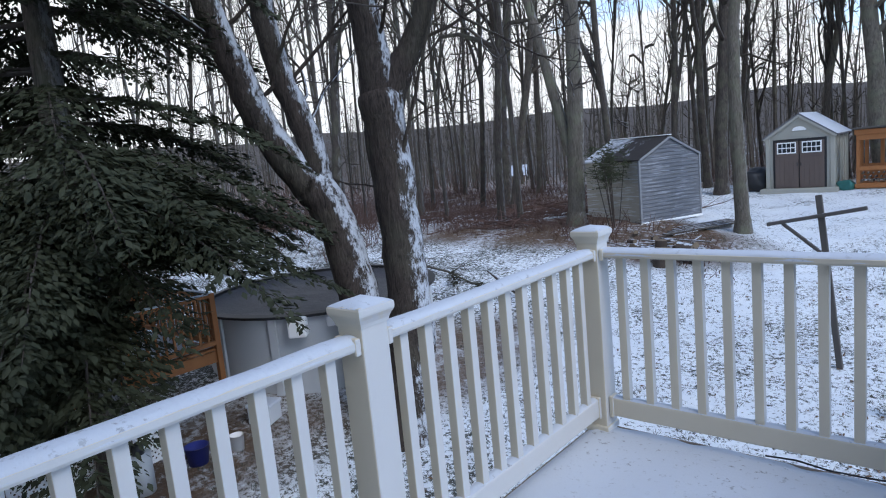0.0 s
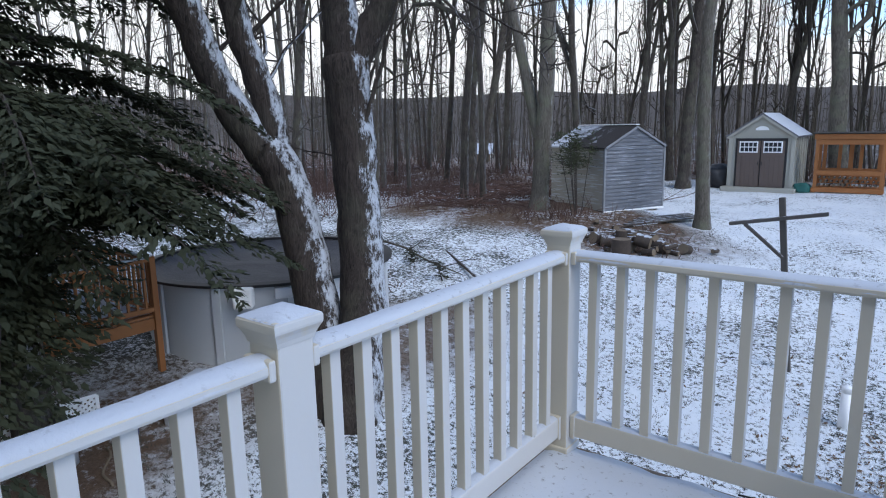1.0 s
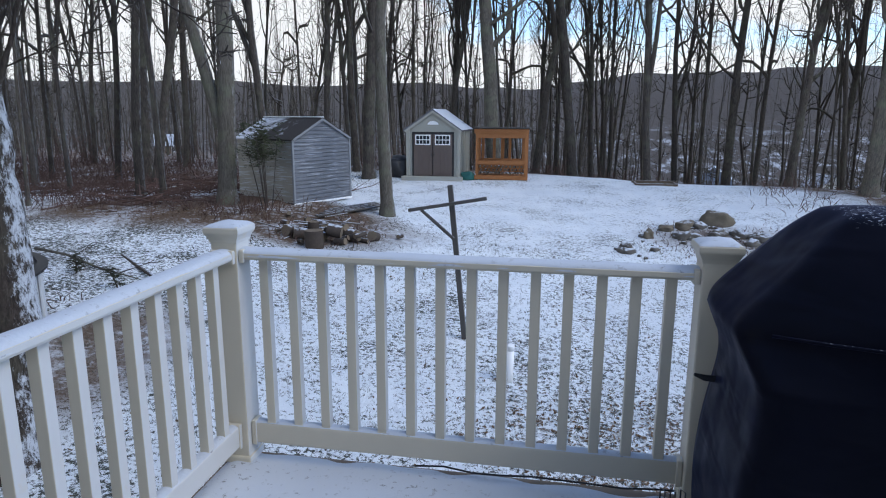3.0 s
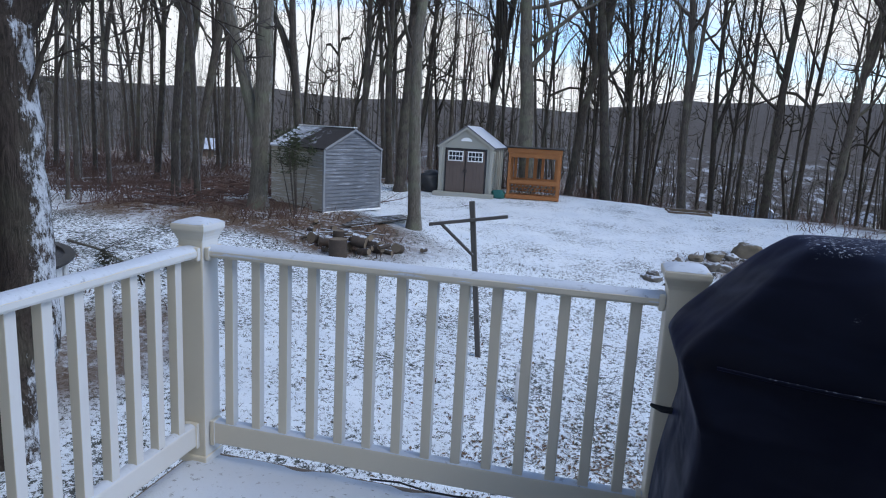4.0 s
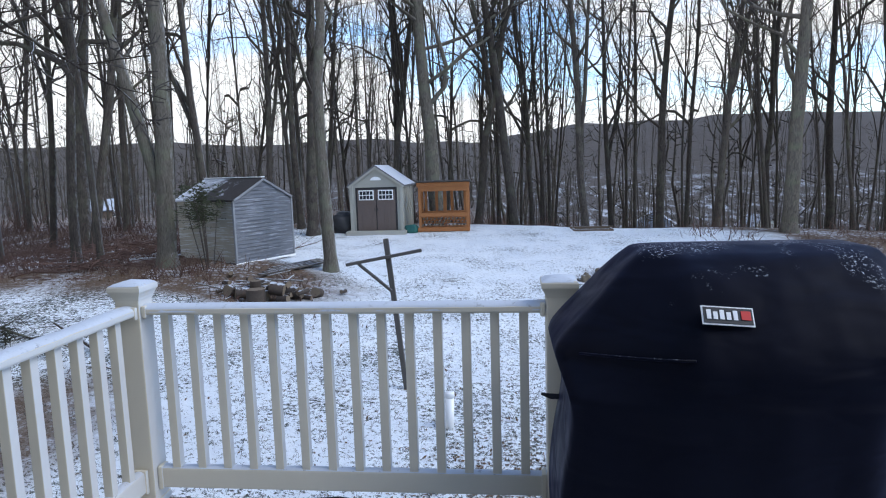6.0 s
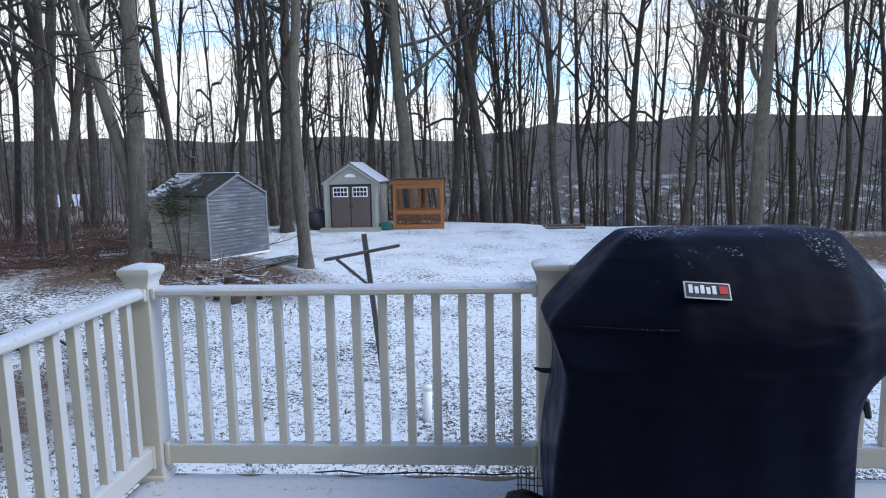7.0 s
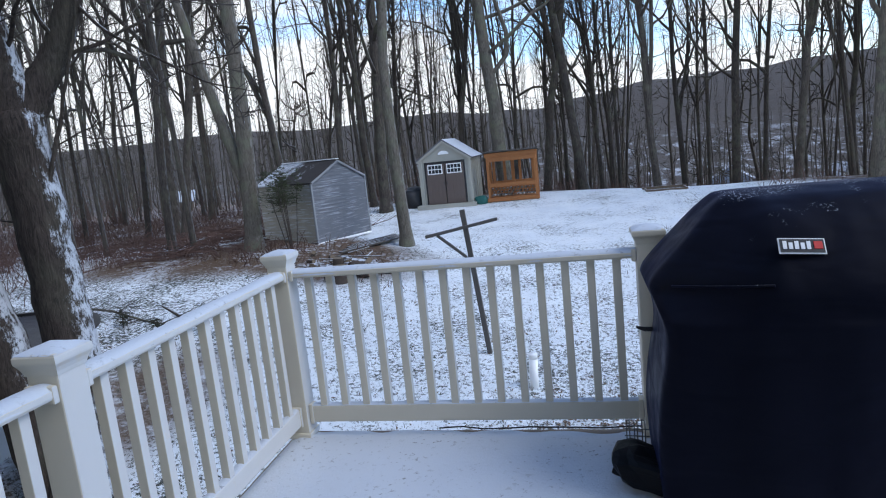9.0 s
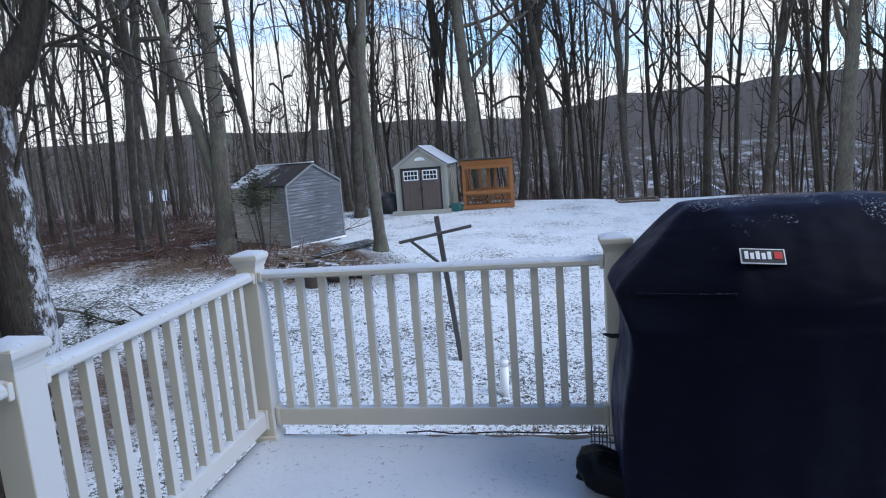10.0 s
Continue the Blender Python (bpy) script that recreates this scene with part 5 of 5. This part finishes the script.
tagged(raw("far_woods", V, F, M_BARK, None, "dense far stand of slim bare winter trees in the valley"), category="woods", kind="stuff")

# tall tree in the lawn and the twin-trunked tree by the grey shed
w = bare_tree(301, 20, 0.225, M_BARK_PALE, 0, (12, 6, 4, 0), 0.45)
w.make("lawn_tree", pose(-4.35, 18.1, ground_z(-4.35, 18.1), 0, 0.5, 0), M_BARK_PALE, "straight bare tree with grey-brown bark standing in the lawn")
w = bare_tree(302, 21, 0.30, M_BARK_PALE, 0, (12, 6, 4, 0), 0.4, 0.02)
w.limb((-0.05, 0, 2.4), (-0.25, -0.05, 1), 15, 0.20, 0, 3, (9, 5, 3, 3, 3), (9, 6, 4, 0), 0.03, 0.015, 0.35)
w.make("twin_tree", pose(-9.3, 16.7, ground_z(-9.3, 16.7)), M_BARK_PALE, "twin-trunked bare tree with mossy grey bark beside the grey shed")


# ---- the two snow-streaked trunks by the deck ----
def near_tree():
    w = Wood(77)
    sides = (12, 7, 4, 3, 3)

    def stem(pts, rads):
        # smooth the line by halving the steps
        P, R = [Vector(p) for p in pts], list(rads)
        for _ in range(2):
            Q, S = [P[0]], [R[0]]
            for a, b, ra, rb in zip(P, P[1:], R, R[1:]):
                Q += [a.lerp(b, 0.25), a.lerp(b, 0.75)]
                S += [ra * 0.75 + rb * 0.25, ra * 0.25 + rb * 0.75]
            P, R = Q + [P[-1]], S + [R[-1]]
        P = [p + Vector((w.r.gauss(0, 0.012), w.r.gauss(0, 0.012), 0)) for p in P]
        tube(w.trunk[0], w.trunk[1], P, [r * w.r.uniform(0.97, 1.04) for r in R], 16, cap=False)
        return P

    base = Vector((-5.35, 3.80, ground_z(-5.35, 3.8)))
    stem([base + Vector((0.02, -0.05, -0.35)), base + Vector((0, 0, 0.15)), (-5.46, 4.26, -1.4), (-5.67, 4.45, -0.2), (-5.78, 4.51, 0.82), (-5.82, 4.49, 1.83), (-5.80, 4.44, 2.43)], [0.56, 0.42, 0.35, 0.34, 0.335, 0.335, 0.35])
    a = stem([(-5.80, 4.44, 2.25), (-5.82, 4.38, 2.8), (-5.76, 4.32, 3.3), (-5.80, 4.1, 4.4), (-6.0, 4.0, 6.5), (-6.1, 4.2, 9)], [0.31, 0.27, 0.24, 0.21, 0.15, 0.06])
    b = stem([(-5.76, 4.48, 2.25), (-5.50, 4.67, 2.86), (-5.27, 4.80, 3.24), (-4.94, 4.88, 3.96), (-4.6, 5.1, 5.5), (-4.4, 5.2, 8)], [0.26, 0.21, 0.18, 0.16, 0.11, 0.05])
    stem([base + Vector((-0.25, 0, -0.35)), (-5.75, 3.80, -2.4), (-6.08, 3.92, -1.4), (-6.43, 3.96, -0.03), (-6.64, 3.84, 0.8), (-6.82, 3.64, 1.2)], [0.44, 0.37, 0.33, 0.32, 0.32, 0.33])
    c = stem([(-6.75, 3.74, 1.0), (-7.1, 3.25, 1.85), (-7.22, 2.92, 2.78), (-7.25, 2.7, 3.4), (-7.3, 2.4, 4.4), (-7.6, 2.1, 7)], [0.31, 0.25, 0.23, 0.22, 0.19, 0.08])
    d = stem([(-6.70, 3.75, 0.85), (-6.72, 3.74, 1.6), (-6.81, 3.61, 2.25), (-6.90, 3.38, 2.94), (-6.84, 3.2, 3.7), (-6.6, 3.1, 6.5)], [0.25, 0.21, 0.20, 0.19, 0.18, 0.08])
    # a thin pale sucker against the trunk
    stem([(-5.38, 4.30, -0.6), (-5.46, 4.42, 0.2), (-5.53, 4.45, 0.9), (-5.56, 4.47, 1.4), (-5.39, 4.60, 1.97), (-5.17, 4.72, 2.76), (-4.86, 4.77, 3.63), (-4.5, 4.8, 5)], [0.05, 0.045, 0.04, 0.035, 0.03, 0.026, 0.022, 0.01])
    for P in (a, b, c, d):
        for k in range(7):
            p = P[int(len(P) * (0.35 + 0.09 * k))]
            w.limb(p, (w.r.uniform(-1, 1), w.r.uniform(-1, 1), 0.5), w.r.uniform(1.6, 3.4), 0.035, 1, 3, sides, (0, 6, 4, 0), 0.04, 0.2, 0.2)
    for p, dd, L in (((-5.85, 4.35, 1.0), (-1, -0.2, 0.1), 1.3), ((-5.7, 4.6, 1.9), (1, 0.3, 0.3), 1.5), ((-6.5, 3.9, 0.3), (-0.6, -0.8, 0.5), 1.4)):
        w.limb(p, dd, L, 0.018, 1, 3, sides, (0, 5, 3, 0), 0.05, 0.2, 0.3)
    stem([(-4.97, 4.88, 3.92), (-4.6, 4.9, 3.5), (-4.1, 4.9, 3.16), (-3.6, 4.92, 2.86), (-3.1, 4.9, 2.58), (-2.45, 4.9, 2.40)], [0.026, 0.022, 0.018, 0.015, 0.011, 0.005])
    for p, dd, L in (((-4.6, 4.9, 3.5), (0.6, 0.3, 0.2), 1.2), ((-4.1, 4.9, 3.16), (0.5, -0.4, -0.3), 0.9), ((-3.6, 4.92, 2.86), (0.8, 0.3, 0.1), 0.9), ((-3.1, 4.9, 2.58), (0.6, 0.1, -0.4), 0.8)):
        w.limb(p, dd, L, 0.011, 1, 3, sides, (0, 5, 4, 0), 0.0, 0.2, 0.2)
    return w.make("double_tree", pose(0, 0, 0), M_BARK_SNOW, "forked leafless tree with dark bark streaked white by windblown snow")


near_tree()


# ---- hemlock ----
def hemlock():
    rnd = random.Random(44)
    bx, by = -7.85, 0.45
    gz = ground_z(bx, by)
    root = empty("hemlock", pose(bx, by, gz), "large dark green hemlock with drooping boughs and a dusting of snow", "evergreen tree")
    V, F = [], []
    tube(V, F, [(0, 0, -0.3), (0, 0, 1.5), (0.05, 0, 4), (0, 0.05, 9), (0, 0, 15.5)], [0.28, 0.24, 0.20, 0.13, 0.02], 10)
    BV, BF, NV, NF = [], [], [], []
    z = 0.9
    k = 0
    while z < 12.5:
        t = z / 15.5
        reach = (3.75 * (1 - t) ** 0.62 + 0.15) * (0.7 if z < 1.3 else 1.0)
        for _ in range(9 if z < 2.6 else 15 if z < 4.5 else 6):
            k += 1
            az = k * 2.399 + rnd.uniform(-0.4, 0.4)
            if z < 2.3 and (math.cos(az - 1.1) > 0.30 or (z < 1.8 and math.cos(az + 0.35) > 0.45) or rnd.random() < 0.3):
                continue
            if z > 4.9 and rnd.random() < 0.5:
                continue
            L = reach * rnd.uniform(0.55, 1.25)
            rise = rnd.uniform(-0.05, 0.22)
            p0 = Vector((0, 0, z + rnd.uniform(-0.15, 0.15)))
            if math.cos(az - 1.1) > 0.25 and p0.z + L * (rise - 0.42) < 2.35:
                continue
            out = Vector((math.cos(az), math.sin(az), 0))
            side = Vector((-math.sin(az), math.cos(az), 0))
            pts = [p0 + out * L * s + Vector((0, 0, L * (rise * s - 0.42 * s * s))) for s in (0, 0.25, 0.5, 0.75, 1.0)]
            tube(BV, BF, pts, [0.035, 0.026, 0.018, 0.011, 0.004], 4, cap=False)
            # flat sprays of short needles along the bough
            steps = int(26 * L / 2.2) + 6
            for i in range(steps):
                s = 0.16 + 0.86 * (i + rnd.random()) / steps
                q = p0 + out * L * s + Vector((0, 0, L * (rise * s - 0.42 * s * s)))
                width = 0.64 * math.sin(math.pi * min(1, 0.25 + s * 0.72)) * (0.6 + 0.25 * L)
                for sg in (-1, 1):
                    w = width * rnd.uniform(0.45, 1.1)
                    dirn = (side * sg * 0.85 + out * 0.55 + Vector((0, 0, -0.22 + rnd.uniform(-0.22, 0.14)))).normalized()
                    m = int(w / 0.045) + 2
                    for j in range(m):
                        c = q + dirn * w * (j + 0.6) / m + Vector((rnd.gauss(0, 0.02), rnd.gauss(0, 0.02), rnd.gauss(0, 0.02)))
                        a = rnd.uniform(0.038, 0.095)
                        f1 = (dirn * rnd.uniform(0.3, 1) + out * rnd.uniform(-0.2, 1) + Vector((0, 0, rnd.uniform(-0.7, 0.25)))).normalized()
                        f2 = f1.cross(Vector((rnd.gauss(0, 0.35), rnd.gauss(0, 0.35), 1))).normalized()
                        b = len(NV)
                        NV.extend((c - f1 * a * 0.6, c + f2 * a * 0.36, c + f1 * a, c - f2 * a * 0.36))
                        NF.append((b, b + 1, b + 2, b + 3))
        z += 0.24
    raw("trunk", V, F, M_BARK, root, "", True)
    tagged(raw("limb_wood", BV, BF, M_TWIG, root), kind="stuff")
    raw("crown", NV, NF, M_NEEDLE, root, "dense dark needles")


hemlock()


def sapling(name, x, y, h, spread, seed, label, mat, stems=1, density=1.0):
    rnd = random.Random(seed)
    root = empty(name, pose(x, y, ground_z(x, y)), label, "shrub")
    V, F, NV, NF = [], [], [], []
    for s in range(stems):
        dx, dy = rnd.gauss(0, 0.12) * spread, rnd.gauss(0, 0.12) * spread
        top = Vector((dx * 4, dy * 4, h * rnd.uniform(0.75, 1.0)))
        tube(V, F, [(dx, dy, -0.05), top * 0.5 + Vector((dx, dy, 0)) * 0.5, top], [0.02, 0.014, 0.004], 5)
        for i in range(int(60 * density)):
            t = rnd.uniform(0.58 if stems > 1 else 0.1, 1)
            az = rnd.uniform(0, 6.28)
            L = spread * (1.1 - t) * rnd.uniform(0.4, 1) + 0.1
            d = Vector((math.cos(az), math.sin(az), rnd.uniform(-0.2, 0.35)))
            p = top * t
            tube(V, F, [p, p + d * L], [0.006, 0.002], 3, cap=False)
            for j in range(int(10 * density) + 3):
                c = p + d * L * rnd.uniform(0.15, 1.05)
                a = rnd.uniform(0.03, 0.075) * (0.6 + 0.4 * spread)
                f1 = Vector((rnd.gauss(0, 1), rnd.gauss(0, 1), rnd.gauss(0, 0.5))).normalized()
                f2 = f1.orthogonal().normalized()
                b = len(NV)
                NV.extend((c - f1 * a, c + f2 * a * 0.18, c + f1 * a, c - f2 * a * 0.18))
                NF.append((b, b + 1, b + 2, b + 3))
    raw("stem_wood", V, F, M_TWIG, root)
    raw("foliage", NV, NF, mat, root)


sapling("evergreen_sapling", -7.85, 16.6, 2.8, 0.95, 9, "thin-stemmed evergreen shrub with sparse green tops before the grey shed", M_NEEDLE2, 8, 0.8)
sapling("dwarf_conifer", -8.99, 9.5, 0.5, 0.22, 4, "small dark conifer in the snow", M_NEEDLE, 1, 0.8)
sapling("dwarf_conifer", -7.6, 9.1, 0.48, 0.25, 5, "small dark conifer in the snow", M_NEEDLE, 1, 0.8)
twigs = Wood(91)
_a, _b = Vector((-10.98, 10.59, ground_z(-10.98, 10.59) + 0.12)), Vector((-7.45, 9.59, ground_z(-7.45, 9.59) + 0.05))
tube(twigs.trunk[0], twigs.trunk[1], [_a, _a.lerp(_b, 0.3) + Vector((0, 0.05, 0.05)), _a.lerp(_b, 0.6) + Vector((0.03, -0.04, 0.0)), _b], [0.034, 0.03, 0.024, 0.012], 7)
for f_, dd in ((0.35, (0.2, 0.9, 0.5)), (0.6, (0.5, -0.6, 0.4)), (0.8, (0.6, 0.7, 0.3))):
    twigs.limb(_a.lerp(_b, f_), dd, 0.7, 0.016, 2, 3, (6, 5, 4, 3), (0, 0, 3, 0), 0.0, 0.2)
twigs.make("fallen_branch", pose(0, 0, 0), M_BARK_PALE, "long crooked fallen branch lying on the snowy lawn", "branch")
edge = log("border_log", 0.04, 2.9, None, 61, "long thin snow-dusted log edging the planting bed", "log")
edge.matrix_basis = pose(-7.9, 10.2, ground_z(-7.9, 10.2) + 0.06, 0, 3, -38)


fallen = log("fallen_log", 0.07, 3.2, M_DEADWOOD, 71, "thin fallen log with snow along its top at the wood's edge", "log", "fallen logs")
spots = ((-13.0, 18.2, 8), (-15.6, 19.4, -12), (-18.2, 18.8, 24), (-12.2, 22.6, -35), (-16.8, 23.2, 15), (-20.5, 21.5, 50), (-14.2, 20.6, 70), (-22.5, 17.6, -8), (-10.6, 22.4, 10))
for i, (x, y, a) in enumerate(spots):
    m = pose(x, y, ground_z(x, y) + 0.09, 0, 4 * math.sin(i * 2.1), a) @ Matrix.Diagonal((0.6 + 0.09 * (i % 5), 0.8 + 0.15 * (i % 4), 0.8 + 0.15 * (i % 4), 1))
    if i == 0:
        fallen.matrix_basis = m
    else:
        copy_thing(fallen, m)


# ---- brush, weeds and blades ----
rnd = random.Random(15)
V, F = [], []


def bush(x, y, n, h, spread):
    z = ground_z(x, y)
    for _ in range(n):
        px, py = x + rnd.gauss(0, spread), y + rnd.gauss(0, spread)
        d = Vector((rnd.gauss(0, 0.5), rnd.gauss(0, 0.5), 1)).normalized()
        L = h * rnd.uniform(0.4, 1.1)
        p = Vector((px, py, z - 0.05))
        q = p + d * L * 0.5
        e = q + (d + Vector((rnd.gauss(0, 0.5), rnd.gauss(0, 0.5), rnd.gauss(-0.2, 0.3)))).normalized() * L * 0.5
        tube(V, F, [p, q, e], [0.014, 0.010, 0.004], 3, cap=False)


for _ in range(230):
    y = rnd.uniform(15, 31)
    bush(rnd.uniform(-32, -11.5), y, 18, 0.85, 0.6)
for _ in range(150):
    bush(rnd.uniform(-45, -14), rnd.uniform(0, 22), 16, 1.0, 0.8)
for _ in range(130):
    bush(rnd.uniform(-14, 30), rnd.uniform(30.5, 40), 14, 1.2, 0.7)
# fallen sticks and heaped branches behind the shed
for _ in range(620):
    hx, hy = rnd.choice(((-12.5, 20.5), (-14.5, 22.5), (-11.0, 21.5), (-16.5, 20.0), (-12.0, 17.0)))
    px, py = hx + rnd.gauss(0, 1.3), hy + rnd.gauss(0, 0.9)
    a, L = rnd.uniform(0, 6.28), rnd.uniform(0.6, 2.2)
    p = Vector((px, py, ground_z(px, py) + rnd.uniform(0.02, 0.5) * math.exp(-((px - hx) ** 2 + (py - hy) ** 2) * 0.4)))
    d = Vector((math.cos(a), math.sin(a), rnd.gauss(0, 0.15)))
    tube(V, F, [p, p + d * L * 0.5 + Vector((0, 0, rnd.gauss(0, 0.05))), p + d * L], [rnd.uniform(0.012, 0.035), 0.014, 0.006], 3, cap=False)
for _ in range(26):
    bush(rnd.uniform(9.5, 22), rnd.uniform(18, 30), 14, 0.9, 0.6)
for _ in range(130):
    bush(rnd.uniform(-52, -17), rnd.uniform(4, 34), 12, rnd.uniform(2.0, 4.2), 1.0)
for _ in range(90):
    bush(rnd.uniform(-16, 36), rnd.uniform(33, 60), 12, rnd.uniform(2.0, 4.5), 1.2)
for _ in range(22):
    bush(-5.6 + rnd.gauss(0, 0.9), 15.0 + rnd.gauss(0, 0.7), 8, 0.35, 0.4)
for _ in range(60):
    bush(rnd.uniform(4.6, 9), rnd.uniform(16.6, 19.8), 8, 0.24, 0.35)
for _ in range(16):
    bush(-8.6 + rnd.gauss(0, 0.9), 15.9 + rnd.gauss(0, 0.5), 10, 0.8, 0.3)
for _ in range(14):
    bush(-9.0 + rnd.gauss(0, 1.2), 8.3 + rnd.gauss(0, 0.6), 10, 0.35, 0.25)
tagged(raw("brush", V, F, M_BRUSH, None, "tangled reddish-brown bare brush along the edge of the woods"), category="brush", kind="stuff")

V, F = [], []
for _ in range(15000):
    y = 1.2 + 17 * rnd.random() ** 1.4
    x = rnd.uniform(-8, 9.5)
    if noise.noise((x * 0.8, y * 0.8, 7)) + rnd.gauss(0, 0.35) < -0.05 or math.hypot(x + 5.4, y - 3.8) < 0.8:
        continue
    z = ground_z(x, y)
    for k in range(rnd.randint(3, 8)):
        px, py = x + rnd.gauss(0, 0.025), y + rnd.gauss(0, 0.025)
        a, h, w = rnd.uniform(0, 6.28), rnd.uniform(0.02, 0.065), rnd.uniform(0.003, 0.008)
        c, q = math.cos(a) * w, math.sin(a) * w
        b = len(V)
        V += [(px - c, py - q, z - 0.01), (px + c, py + q, z - 0.01), (px + rnd.gauss(0, 0.025), py + rnd.gauss(0, 0.025), z + h)]
        F.append((b, b + 1, b + 2))
V2, F2 = [], []
for _ in range(6500):
    if rnd.random() < 0.6:
        x, y = 2.4 + rnd.gauss(0, 1.3), 6.2 + rnd.gauss(0, 1.0)
    elif rnd.random() < 0.5:
        x, y = rnd.uniform(4.2, 8.5), rnd.uniform(15.8, 19.5)
    else:
        x, y = rnd.uniform(-5, 7), rnd.uniform(2.5, 14)
    if rnd.random() < 0.3:
        x, y = -10.5 + rnd.gauss(0, 1.8), 15.0 + rnd.gauss(0, 0.9)
    z = ground_z(x, y) + 0.012
    u = Vector((rnd.gauss(0, 1), rnd.gauss(0, 1), rnd.gauss(0, 0.35))).normalized()
    v = u.cross(Vector((rnd.gauss(0, 0.3), rnd.gauss(0, 0.3), 1))).normalized()
    a = rnd.uniform(0.02, 0.05)
    c = Vector((x, y, z + a * 0.2))
    b = len(V2)
    V2 += [c - u * a, c + v * a * 0.45, c + u * a, c - v * a * 0.45]
    F2.append((b, b + 1, b + 2, b + 3))
M_LEAF = plain("fallen_leaf", (0.07, 0.045, 0.03), (0.20, 0.13, 0.08), 3, 0.9, world_space=True)
tagged(raw("fallen_leaves", V2, F2, M_LEAF, None, "curled brown fallen leaves lying on the snowy lawn"), category="leaves", kind="stuff")
M_GRASS = plain("winter_grass", (0.03, 0.038, 0.030), (0.11, 0.112, 0.09), 0.6, 0.9, world_space=True)
tagged(raw("grass", V, F, M_GRASS, None, "short winter grass blades poking through thin snow"), category="grass", kind="stuff")
